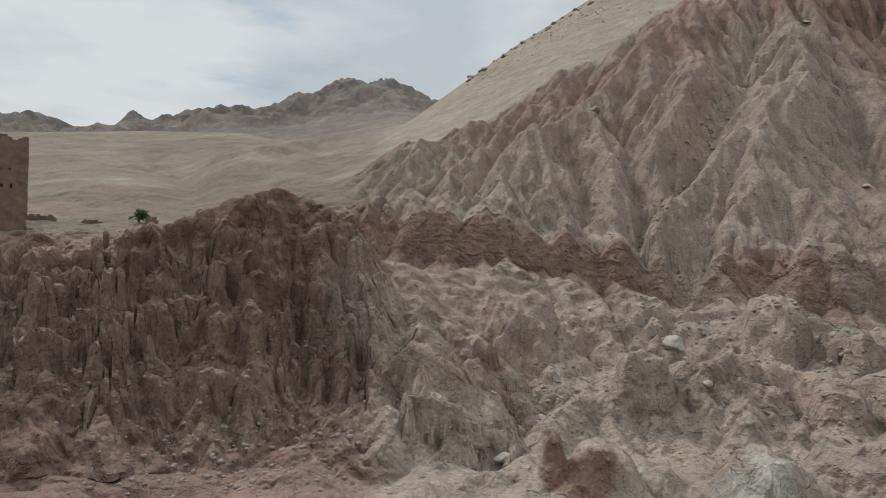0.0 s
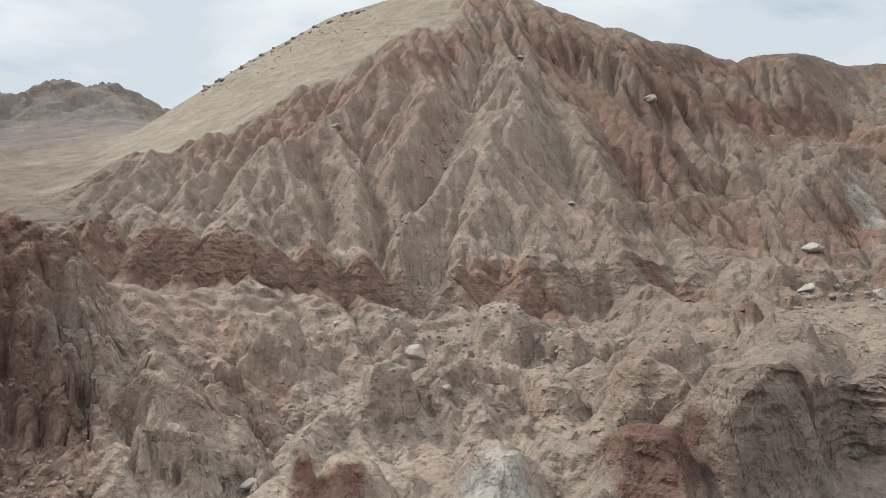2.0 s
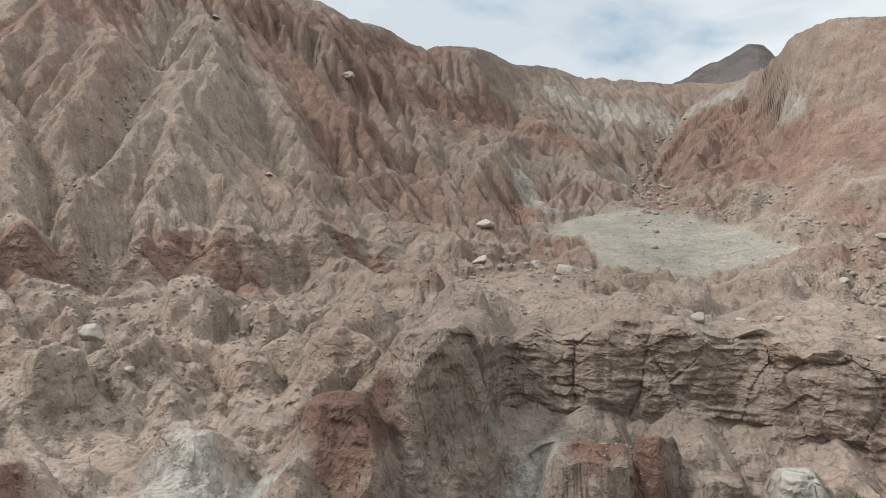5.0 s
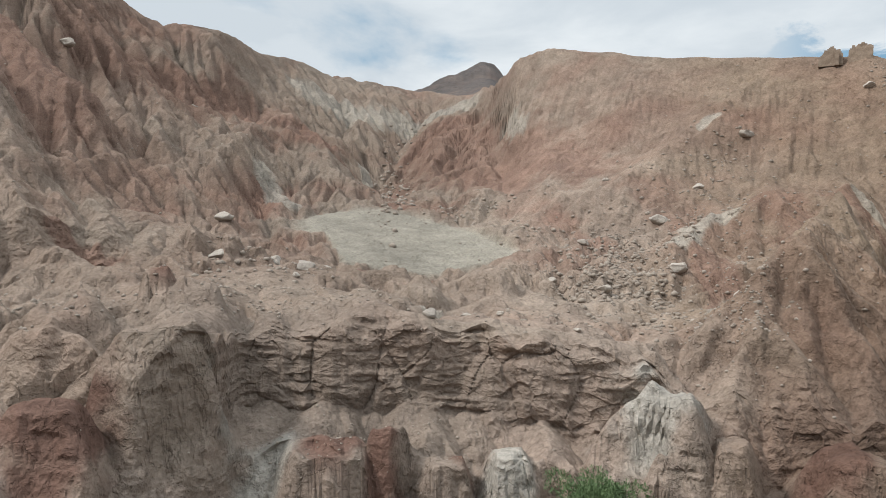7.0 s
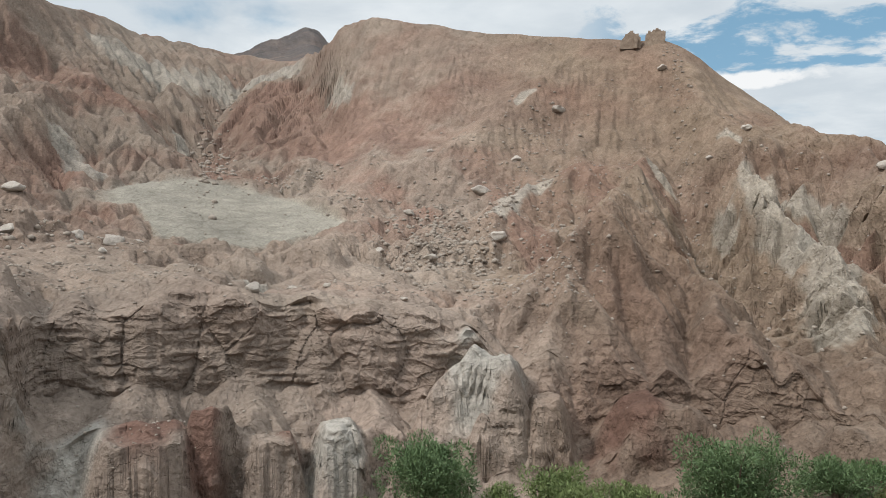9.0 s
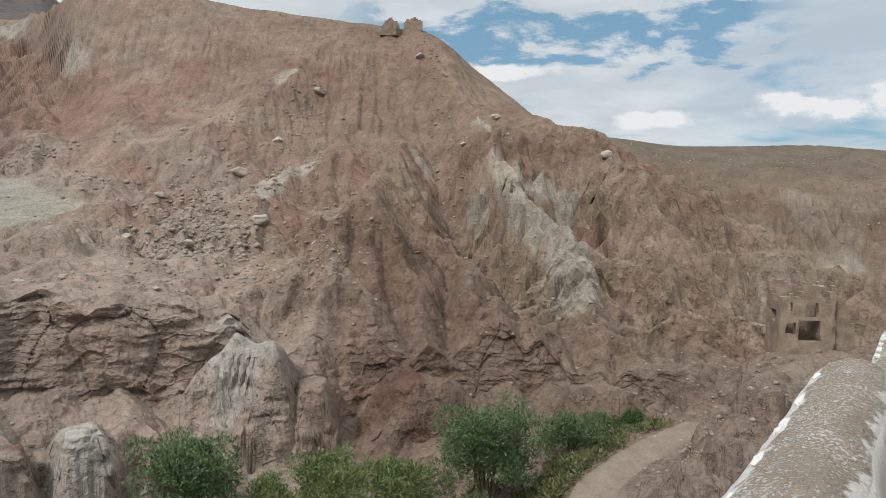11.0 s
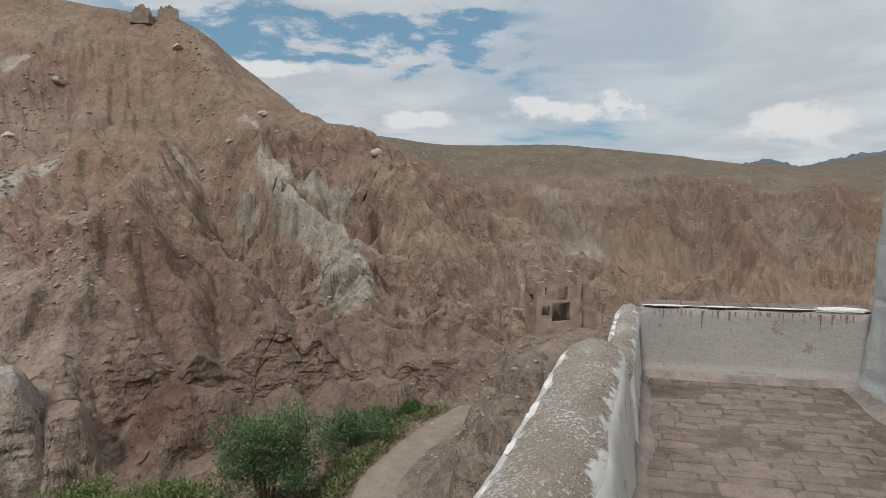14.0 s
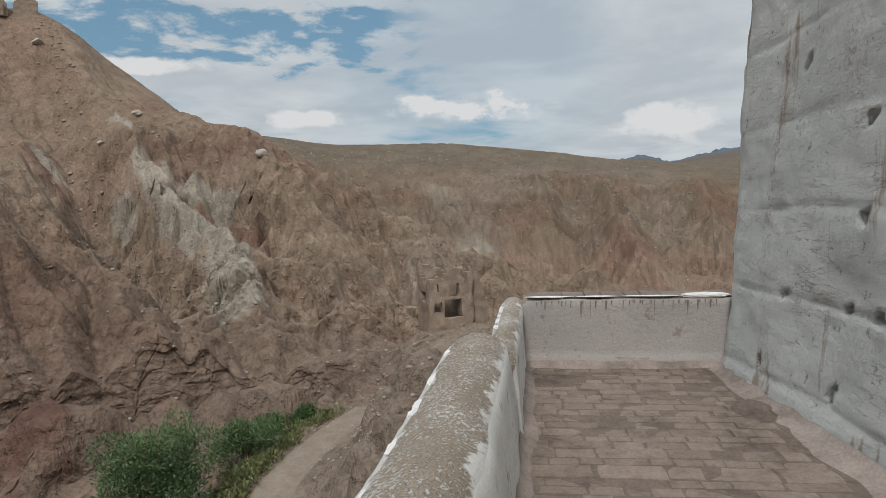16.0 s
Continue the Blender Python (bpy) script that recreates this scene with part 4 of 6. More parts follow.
# small beds that crop out low down
for shade, rows in ((GREY, "-45.1 48 3.9 2.9, -31.0 55 7.8 8.1, 0.7 47 3.4 2.1, 80.8 86 6.9 16.2, 77.9 38 3.0 12.0, 73.0 36 4.0 9.0, 80.5 47 5.0 8.0, 26.1 54 6.5 1.5, -17.5 48 5.0 2.9"),
                    (DARK_RED, "13.0 46 2.6 2.2, 16.9 45 1.4 2.0, 23.5 46 0.9 1.5, -32.1 43 2.3 1.5, -7.6 45 3.2 5.5, 0.0 62 1.2 1.6, -34.8 43.5 1.2 1.6, 51.2 49 3.0 3.0"),
                    (WHITE, "27.4 45 2.2 2.4, 7.4 47 2.5 2.2, 39.5 49.5 3.8 4.0, -20.5 43.5 3.0 2.2, -13.6 43 2.4 1.6")):
    for row in rows.split(","):
        patch(shade, *(float(v) for v in row.split()))
# veins of pale, grey and red clay along the slopes: half width in metres, then bearing and rise along each
VEINS = []
for shade, rows in ((GREY, "8: -18.4 17.4, -17.6 11.2, -19.5 6.7; 6: -15.7 13.4, -10.8 7.8; 3: -50.3 -3.4, -47.1 -6.5; 4: -48.1 6.7, -42.2 7.4, -36.1 7.1; 3.5: -27.1 -9.9, -22 -12; 3.5: 33.0 3.7, 37.7 0.6"),
                    (RED, "5: -32.2 13.7, -24.9 16.5, -22.1 19.5; 6: -13.7 17.6, -10.2 13.1, -6.2 8.5; 7: -4.8 13.7, 1.1 11.0, 6.3 9.3; 8: 20.7 8.1, 23.4 6.3, 31.2 6.1; 2: 51.2 3.9, 52.9 2.4; 2.5: 43.1 -1.1, 43.9 -4.1; 2.5: 62.4 -0.1, 67.0 -2.7; 3: 47.3 3.2, 48.6 1.9; 6: 89.9 1.1, 90.7 -1.6; 6: 73.5 1.5, 76.2 0.5; 5: 96 -1, 97.6 -5"),
                    (BRICK, "3: -50.1 2.7, -43.7 1.9, -36.5 1.4, -28.8 -0.1; 2: -21.0 -0.2, -17.8 0.2, -14.2 -2.2; 1.5: -6.9 0.4, -3.4 -0.3; 1.2: 14.3 -2.6, 17.5 -3.3, 20.7 -3.5"),
                    (PALE, "2.2: 7.6 5.2, 9.2 3.1; 1.2: 15.5 7.0, 16.1 5.4; 1.6: 27.2 11.0, 28.2 10.5; 4: 10.6 11.7, 15.7 10.2, 18.9 10.6, 23.4 11.4; 1.5: 40.4 -0.8, 42.0 1.1, 44.0 2.2; 1: 44.2 -3.7, 43.1 -5.4; 1: 57.5 0.2, 58.5 -1.1; 0.9: 42.0 8.6, 43.1 9.5; 2.3: 60.0 2.2, 60.9 -0.6, 63.0 -3.1, 65.1 -5.3, 65.7 -8.0; 1.5: 61.9 2.0, 65.4 0.9; 1.1: 63.7 -3.1, 68.1 -5.0; 0.8: 52.5 4.2, 54.0 3.5; 1: 57.6 5.0, 59.4 4.7; 1: 18.9 -4.9, 21.2 -5.3; 3: 81.7 1.5, 83.0 -0.5, 85.3 -3.4")):
    for row in rows.split(";"):
        w, line = row.split(":")
        VEINS.append((shade, float(w), line_from(line)))


def calm_here(b, r):
    return smooth(r, 44, 50) * smooth(130 - r, 0, 30)


def bed_colours(x, y, z, b, r, ledges):
    n1 = fbm(x / 26, y / 26, 4, z / 20, seed=31)
    n2 = fbm(x / 16, y / 16, 4, z / 10, seed=41)
    n3 = fbm(x / 3.0, y / 3.0, 4, z / 1.8, seed=47)
    s2, s1 = sampled(STREAK, x, y), sampled(STREAK_BIG, x, y)

    def toward(col, shade, w):
        return col + (shade[None] - col) * np.clip(w, 0, 1)[:, None]

    col = np.repeat(BROWN[None], len(x), 0)
    col = toward(col, RED, 0.34 + 1.0 * n1)
    col = toward(col, RED, 0.8 * smooth(b, -48, -42) * smooth(4 - b, 0, 8) * smooth(r, 92, 110) * (0.6 + 0.8 * n2))
    col = toward(col, GREY, 0.22 + 1.1 * n2 - 0.35 * s2 + 0.35 * s1)
    col = toward(col, TAN, smooth(b, 34, 44) * smooth(r, 54, 68) * (0.62 + 0.6 * n2))
    col = toward(col, np.array((0.217, 0.18, 0.153)), smooth(b, -6, -2) * smooth(47 - b, 0, 6) * smooth(62 - r, 0, 6) * (0.9 + 0.4 * n2))
    col = col * (1 + 0.06 * smooth(78 - r, 0, 12) * smooth(50 - b, 0, 8))[:, None]
    # red-brown clay at the gorge foot, its shade darkened into the same colour
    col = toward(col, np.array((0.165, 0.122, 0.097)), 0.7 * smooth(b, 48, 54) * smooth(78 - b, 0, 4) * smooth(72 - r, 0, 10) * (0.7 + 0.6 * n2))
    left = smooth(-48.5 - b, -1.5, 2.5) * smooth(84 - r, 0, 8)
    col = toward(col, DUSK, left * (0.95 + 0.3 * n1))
    col = toward(col, GREY, ledges * (0.25 * calm_here(b, r) * (1 - left) + 0.3 * left * smooth(z, 6, 11)))
    crust = 0.5 * smooth(-49 - b, 0, 3) * smooth(70 - r, 0, 8) * smooth(z, 9, 15)
    col = toward(col, GREY, crust * smooth(n3 + 0.5 * n2, 0.12, 0.5) * 0.8)
    for shade, pb, pr, wa, wl, k in PATCHES:
        near = np.abs(b - pb) < 16
        t, q = np.radians(b[near] - pb) * pr, r[near] - pr
        d = np.sqrt((t / wa) ** 2 + (q / wl) ** 2) + 0.34 * n3[near] + 0.24 * s2[near] + 0.28 * n2[near]
        w = k * (1 - smooth(d, 0.45, 1.1))
        col[near] = col[near] + (shade[None] - col[near]) * w[:, None]
    for shade, wide, pts in VEINS:
        near = near_line(x, y, pts, 3 * wide)
        d = line_distance(x[near], y[near], pts)[0] / wide + 0.35 * n3[near] + 0.22 * s2[near] + 0.3 * n2[near]
        w = 0.8 * (1 - smooth(d, 0.75, 1.25 if wide < 3 else 1.7))
        col[near] = col[near] + (shade[None] - col[near]) * w[:, None]
    col = toward(col, SAND * (1 + 0.10 * n1[:, None])[:, :1].mean(), sand_mask(b, r) * 0.93)
    col = toward(col, np.array((0.275, 0.262, 0.225)), pan_mask(b, r) * 0.93)
    far = smooth(r, 158, 175) * smooth(b, 58, 63)
    col = toward(col, np.array((0.158, 0.124, 0.094)), far * (0.8 + 0.4 * n1))
    col = toward(col, GREY * 0.86, far * 0.75 * smooth(n2, 0.05, 0.4))
    col = toward(col, RED * 0.95, far * 0.6 * smooth(-n2, 0.1, 0.45) * smooth(215 - r, 0, 20))
    col = toward(col, np.array((0.150, 0.128, 0.102)), smooth(r, 208, 228) * smooth(b, 58, 63) * 0.85)
    plateau = smooth(r, 84, 100) * smooth(-47 - b, 0, 4)
    col = toward(col, np.array((0.16, 0.132, 0.107)), plateau * (0.75 + 0.5 * n2))
    rim = smooth(r, 350, 470) * smooth(20 - b, 0, 1) + smooth(r, 420, 560) * smooth(b, 20, 21)
    col = toward(col, np.array((0.132, 0.115, 0.108)), rim * (0.8 + 0.4 * n2))
    peak = smooth(r, 335, 375) * smooth(b, 16, 18) * smooth(31 - b, 0, 3)
    col = toward(col, np.array((0.085, 0.078, 0.078)), peak * (0.8 + 0.35 * n2))
    # blue haze of distance, painted into the colour of the farthest ranges
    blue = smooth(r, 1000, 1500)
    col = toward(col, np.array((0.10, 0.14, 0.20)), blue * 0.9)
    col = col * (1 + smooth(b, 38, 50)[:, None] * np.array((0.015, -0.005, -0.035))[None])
    # low ground by the gorge (b > 40, r < 74) is toned down for shade
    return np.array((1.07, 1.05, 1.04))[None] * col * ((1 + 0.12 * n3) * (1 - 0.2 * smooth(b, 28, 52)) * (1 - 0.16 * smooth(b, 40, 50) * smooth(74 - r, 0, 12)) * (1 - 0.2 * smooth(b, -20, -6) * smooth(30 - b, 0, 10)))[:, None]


def build_ground():
    fine = np.arange(-84, 108, 0.115)
    rest = np.arange(108, 276, 4.0)
    bearings = np.concatenate([fine, rest])
    rs, zs = break_table(bearings)
    counts = [34, 62, 112, 64, 84, 122, 88, 56, 84, 5]
    R, Z, W = [], [], []
    arc = np.radians(bearings) * 55
    mixa, mixb = 0.5 + 0.5 * vnoise(arc / 6, arc * 0, seed=121), vnoise(arc / 4.6, arc * 0, seed=123)
    sheer = smooth(bearings, -6, -2) * smooth(46 - bearings, 0, 6) * 0.95 + 0.9 * smooth(bearings, 45, 50) * smooth(76 - bearings, 0, 3)
    band = smooth(bearings, -50, -46) * smooth(2 - bearings, 0, 8) * 0.75
    for j, n in enumerate(counts):
        s = (np.arange(n) / n)[:, None]
        g = s
        if LINES[j] in ("cliff_foot", "shelf_back"):
            # talus below, sheer face above, a slightly overhanging cap
            w = sheer if LINES[j] == "cliff_foot" else band
            knee = 0.17 + 0.08 * mixa
            cliff = np.where(s < knee, s / knee * 0.74, 0.74 + 0.10 * (s - knee) / (1 - knee))
            cap = smooth(s, 0.80 + 0.06 * mixb, 0.84 + 0.06 * mixb) * (0.016 + 0.016 * mixb)
            cap = cap * np.clip(0.4 + 1.6 * mixb + 0.8 * vnoise(arc / 0.9, arc * 0, seed=127), -0.3, 2) * (LINES[j] == "cliff_foot")
            cliff = np.where(s > 0.94, cliff + (1 - cliff) * (s - 0.94) / 0.06, cliff - cap)
            g = s + (cliff - s) * w
        face = smooth(s, 0.12, 0.3) * (sheer if LINES[j] == "cliff_foot" else band if LINES[j] == "shelf_back" else 0 * sheer) * smooth(1 - s, 0, 0.03)
        W.append(np.broadcast_to(face, g.shape if g.shape[1] > 1 else (n, len(bearings))))
        R.append(rs[j] + (rs[j + 1] - rs[j]) * g)
        Z.append(zs[j] + (zs[j + 1] - zs[j]) * s)
    R.append(rs[-1:]), Z.append(zs[-1:]), W.append(0 * zs[-1:])
    R, Z, face = np.concatenate(R), np.concatenate(Z), np.concatenate(W).ravel()
    B = np.broadcast_to(np.radians(bearings), R.shape)
    x, y = (R * np.sin(B)).ravel(), (R * np.cos(B)).ravel()
    r, b = R.ravel(), np.degrees(B).ravel()
    z = Z.ravel() + sampled(GULLY, x, y) + sampled(RILL, x, y, FINE_CELL) * sampled(RILL_HERE, x, y)
    block = mounds_at(b, r, z)
    z = z + block
    block = smooth(block, 0.3, 1.5) * smooth(60 - r, 0, 4) * smooth(b + 47, 0, 4)
    z, keep = road_cut(x, y, z)
    # rock relief, at several sizes: pushed outwards and up
    calm = 1 - np.maximum(sand_mask(b, r) * 0.9, pan_mask(b, r) * 0.95)
    front = smooth(84 + 18 * smooth(16 - b, 0, 8) - r, 0, 10)
    steep = np.abs(np.gradient(soften(z.reshape(Z.shape), 3), axis=0)) / (np.abs(np.gradient(R, axis=0)) + 0.02)
    steep = smooth(steep, 0.22, 0.95).ravel()
    near = smooth(r, 18, 34) * np.clip((300 - r) / 120, 0.0, 1) * calm * keep * (0.25 + 0.35 * smooth(-3 - b, 0, 5) * front + (0.75 - 0.35 * smooth(-3 - b, 0, 5) * front) * steep)
    left = smooth(-47 - b, 0, 4) * front
    # rounded pillars parted by sharp clefts, then flutes, then broken bedding
    lump = -ridged(x / 5.0, y / 5.0, 3, z / (9 + 10 * left), seed=51) - 0.45
    knob = (-ridged(x / 12.0, y / 12.0, 4, z / 17, seed=151, gain=0.55) - 0.5) * smooth(b, 20, 28) * smooth(r, 82, 98) * (1 - 0.85 * smooth(r, 205, 225) * smooth(b, 58, 64)) * smooth(np.abs(r - line_at("ridge", b)), 0, 9)
    flute = -ridged(x / 2.1, y / 2.1, 3, z / 8, seed=55) - 0.45
    chip = ridged(x / 0.9, y / 0.9, 3, z / 0.7, seed=61) + 0.6
    bedding = smooth(b, -12, -4) * smooth(62 - b, 0, 6) * front * smooth(fbm(x / 5, y / 5, 2, z / 3, seed=66), -0.2, 0.5)
    lay = z * 1.7 + 0.2 * fbm(x / 9, y / 9, 3, seed=67)
    ledge = vnoise(lay, 0.3 * x, 0.3 * y, seed=69) + 0.6 * vnoise(lay * 2.3, 0.5 * x, 0.5 * y, seed=70)
    ledge = np.sign(ledge) * np.sqrt(np.abs(ledge))
    near = near + calm * keep * (0.22 * smooth(b, -4, 2) * smooth(48 - b, 0, 8) * smooth(r, 52, 58) * smooth(92 - r, 0, 8) + 0.55 * smooth(b, 50, 57) * smooth(90 - b, 0, 6) * smooth(r, 64, 70) * smooth(126 - r, 0, 20))
    spur = smooth(b, 66, 71) * smooth(64 - r, 0, 6) * smooth(r, 22, 28) * keep
    near = np.maximum(near, 0.85 * spur)
    near = near + 0.3 * smooth(r, 74, 77) * smooth(92 - r, 0, 4) * smooth(b, -50, -46) * smooth(-4 - b, 0, 6)
    # upright blocks parted by cracks in the front cliff, coarse and fine
    face = np.maximum(face, 0.7 * block)
    blocky = np.zeros(len(x))
    k = face > 0.02
    u, v = np.radians(b[k]) * 50 + 0.5 * vnoise(z[k] / 2.5, b[k] / 2, seed=181), z[k] + 0.5 * vnoise(b[k] * 0.6, z[k] * 0.2, seed=182)
    gap, tone = cells(u / 4.2, v / 7.5, 183)
    tall = np.where(r[k] > 70, 4.5, 1.1)
    gap2, tone2 = cells(u / np.where(r[k] > 70, 1.1, 1.5) + 0.2 * vnoise(u, v, seed=186), v / tall, 187)
    blocky[k] = face[k] * (0.6 * tone * smooth(gap, 0.0, 0.35) - 0.22 * (1 - smooth(gap, 0.0, 0.04)) * smooth(tone, -0.2, 0.3) + 0.26 * tone2 * smooth(gap2, 0, 0.12) * (0.4 + 0.6 * smooth(vnoise(u / 3, v / 2, seed=188), -0.2, 0.4)) + 0.18 * bedding[k] * ledge[k] + 0.06 * ledge[k] * (r[k] < 70) + 0.14 * chip[k])
    # pillars parted by clefts in the dark badland
    pillar = np.zeros(len(x))
    k = (left > 0.02) & (r > 40)
    u, v = np.radians(b[k]) * 52 + 1.0 * fbm(x[k] / 4, y[k] / 4, 2, seed=191), r[k] + 1.2 * fbm(x[k] / 5, y[k] / 5, 2, seed=193)
    u, v = u + 0.35 * v, v - 0.2 * u
    gap, tone = cells(u / (3.4 + 1.2 * vnoise(b[k] / 6, r[k] / 9, seed=194)), v / 5.5, 195)
    gap2, tone2 = cells(u / 1.3, v / 2.2, 199)
    high = smooth(r[k], 44, 49) * smooth(65 - r[k], 0, 7) * (0.3 + 0.7 * smooth(z[k], 4, 9))
    tread = (z[k] + 1.7 * tone * smooth(gap, 0, 0.12) + 0.5 * fbm(x[k] / 3, y[k] / 3, 2, seed=197)) / 3.3
    part_of = tread - np.floor(tread)
    climb = np.where(part_of < 0.55, 0.22 * part_of / 0.55, 0.22 + 0.78 * smooth(part_of, 0.55, 0.9)) - part_of
    pillar[k] = left[k] * high * (3.3 * climb + (0.9 + 0.7 * tone) * smooth(gap, 0.0, 0.16) - 0.8 + (0.5 + 0.45 * tone2) * smooth(gap2, 0.0, 0.22) - 0.3)
    rough = near * (1 - 0.85 * face) * (1 - 0.6 * block)
    push = rough * ((0.75 + 0.6 * smooth(b, 54, 60) * smooth(120 - r, 0, 15)) * (1 - 0.7 * smooth(r, 112, 128) * smooth(66 - b, 0, 4)) * knob + (0.8 + 0.9 * left) * lump * (0.42 + 0.58 * front) * (1 - 0.75 * smooth(b, 22, 30) * smooth(66 - b, 0, 6) * smooth(r, 112, 126)) + (0.3 + 0.3 * front + 0.4 * left) * (1 - 0.75 * smooth(b, 22, 30) * smooth(66 - b, 0, 6) * smooth(r, 112, 126)) * flute + (0.01 + (0.05 + 0.10 * steep) * front) * chip) + blocky
    x, y = x - push * np.sin(np.radians(b)), y - push * np.cos(np.radians(b))
    shelf = smooth(r, 52, 58) * smooth(100 - 18 * smooth(2 - b, 0, 6) - r, 0, 8) * smooth(b, -47, -42) * smooth(47 - b, 0, 8) * calm * keep * (1 - face)
    hummock = -ridged(x / 7.5, y / 7.5, 3, seed=161, gain=0.5) - 0.55
    z = z + pillar + 0.6 * shelf * hummock + rough * (0.5 * knob + (0.3 + 0.1 * front + 0.4 * left) * lump + (0.3 + 0.25 * front) * flute + (0.02 + 0.06 * front) * chip)
    k = shelf > 0.02
    u, v = np.radians(b[k]) * 68 + 1.2 * fbm(x[k] / 4, y[k] / 4, 2, seed=211), r[k] + 1.4 * fbm(x[k] / 5, y[k] / 5, 2, seed=213)
    gap, tone = cells(u / 5.2, v / 6.0, 215)
    gap2, tone2 = cells(u / 1.4, v / 1.9, 219)
    broken = smooth(fbm(x[k] / 12, y[k] / 12, 2, seed=217), -0.45, 0.25)
    z[k] += shelf[k] * (broken * ((0.7 + 1.1 * tone) * smooth(gap, 0.0, 0.26) - 0.4) + (0.1 + 0.5 * broken) * ((0.2 + 0.3 * tone2) * smooth(gap2, 0.0, 0.3) - 0.1)) * (1 - 0.75 * smooth(b[k], 2, 10))
    # low scarps: the soft beds wear back in steps
    step = 1.7 + 0.5 * vnoise(b / 9, r / 16, seed=203)
    q = (z + 1.3 * fbm(x / 8, y / 8, 3, seed=205)) / step
    f = q - np.floor(q)
    worn = np.where(f < 0.62, 0.30 * f / 0.62, 0.30 + 0.70 * smooth(f, 0.62, 0.96))
    z = z + 0.5 * shelf * smooth(fbm(x / 13, y / 13, 2, seed=207), -0.5, 0.2) * (worn - f) * step
    grit = np.random.default_rng(9).uniform(-1, 1, (3, len(x))) * ((0.00014 + 0.0001 * front) * r * near + 0.00005 * r * smooth(600 - r, 0, 200))
    x, y, z = x + grit[0], y + grit[1], z + grit[2]
    crag = smooth(r, 420, 600) * (1 - smooth(b, 55, 62) * (1 - 0.3 * smooth(r, 1600, 2200)))
    z = z + (1 - 0.45 * smooth(b, 16, 19) * smooth(32 - b, 0, 3)) * crag * r * 0.04 * (ridged(x / 130, y / 130, 5, seed=77, gain=0.55) + 0.5) * smooth(4000 - r, 0, 1500)
    # the watchtower stands clear on its knoll
    tx, ty = polar(82.3, 59)
    off = np.hypot(x - tx, y - ty)
    z = np.where(off < 9, np.minimum(z, TOWER_Z - 0.2 + 12 * smooth(off, 3.2, 9.0)), z)
    # pale dust settles on what lies flat
    rise = np.gradient(z.reshape(R.shape), axis=0) / (np.abs(np.gradient(np.hypot(x, y).reshape(R.shape), axis=0)) + 0.02)
    ledges = (1 - smooth(soften(rise, 1), 0.25, 0.8)).ravel()
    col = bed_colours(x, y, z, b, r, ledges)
    rows, cols = R.shape
    me = bpy.data.meshes.new("ground")
    me.vertices.add(rows * cols)
    me.vertices.foreach_set("co", np.stack([x, y, z], 1).astype(np.float32).ravel())
    i = np.arange((rows - 1) * cols)
    nxt = np.where(i % cols == cols - 1, i - cols + 1, i + 1)
    quads = np.stack([i, nxt, nxt + cols, i + cols], 1)[:, ::-1]
    me.loops.add(quads.size)
    me.loops.foreach_set("vertex_index", quads.astype(np.int32).ravel())
    me.polygons.add(len(quads))
    me.polygons.foreach_set("loop_start", np.arange(0, quads.size, 4, dtype=np.int32))
    me.update(calc_edges=True)
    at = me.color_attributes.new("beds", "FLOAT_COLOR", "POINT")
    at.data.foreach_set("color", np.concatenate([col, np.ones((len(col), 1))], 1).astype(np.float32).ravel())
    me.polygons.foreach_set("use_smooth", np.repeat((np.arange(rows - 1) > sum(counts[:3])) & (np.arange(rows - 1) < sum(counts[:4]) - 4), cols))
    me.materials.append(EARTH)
    return tagged(new("ground", me), "eroded brown and red clay badland hills above a stream bed", "ground", kind="structure")


ground = build_ground()


# ---- things ----
def link_mesh(name, verts, faces, mat, parent=None, label="", smooth_shade=True):
    me = bpy.data.meshes.new(name)
    me.from_pydata([tuple(v) for v in verts], [], [tuple(f) for f in faces])
    if smooth_shade:
        me.polygons.foreach_set("use_smooth", np.ones(len(me.polygons), bool))
    me.materials.append(mat)
    ob = new(name, me)
    if parent:
        ob.parent = parent
    return tagged(ob, label)


def part(name, bm, mat, parent, label=""):
    me = bpy.data.meshes.new(name)
    bm.to_mesh(me)
    bm.free()
    me.materials.append(mat)
    ob = new(name, me)
    ob.parent = parent
    return tagged(ob, label)


def sweep(profile, stations, wobble, seed):
    """A wall swept along x: profile rows (y, z), roughened. Returns verts and faces."""
    n, verts, faces = len(profile), [], []
    P = np.array(profile, float)
    for i, x in enumerate(stations):
        for k, (y, z) in enumerate(P):
            d = wobble * np.array([noise.noise((x * 2.1, y * 3 + seed, z * 2.5)), noise.noise((x * 2.4 + 7, y * 3 + seed, z * 2.2)), noise.noise((x * 2.7 + 3, y * 3, z * 2 + seed))])
            d += wobble * 0.4 * np.array([noise.noise((x * 9, y * 9 + seed, z * 8)), noise.noise((x * 9 + 5, y * 9, z * 8)), noise.noise((x * 8, y * 8 + 2, z * 9))])
            verts.append((x + d[0] * 0.5, y + d[1], z + d[2]))
    for i in range(len(stations) - 1):
        for k in range(n - 1):
            a = i * n + k
            faces.append((a, a + 1, a + n + 1, a + n))
    for base in (0, (len(stations) - 1) * n):
        cap = tuple(range(base, base + n))
        faces.append(cap if base else cap[::-1])
    return verts, faces


def dense(points, step):
    out = []
    for (a, b), (c, d) in zip(points[:-1], points[1:]):
        m = max(1, int(math.hypot(c - a, d - b) / step))
        out += [(a + (c - a) * k / m, b + (d - b) * k / m) for k in range(m)]
    return out + [points[-1]]


FLOOR_Z = 13.47


def wall_line(x):
    """y of the white wall's foot at x."""
    return -1.57 + 0.084 * (x - 6.35)


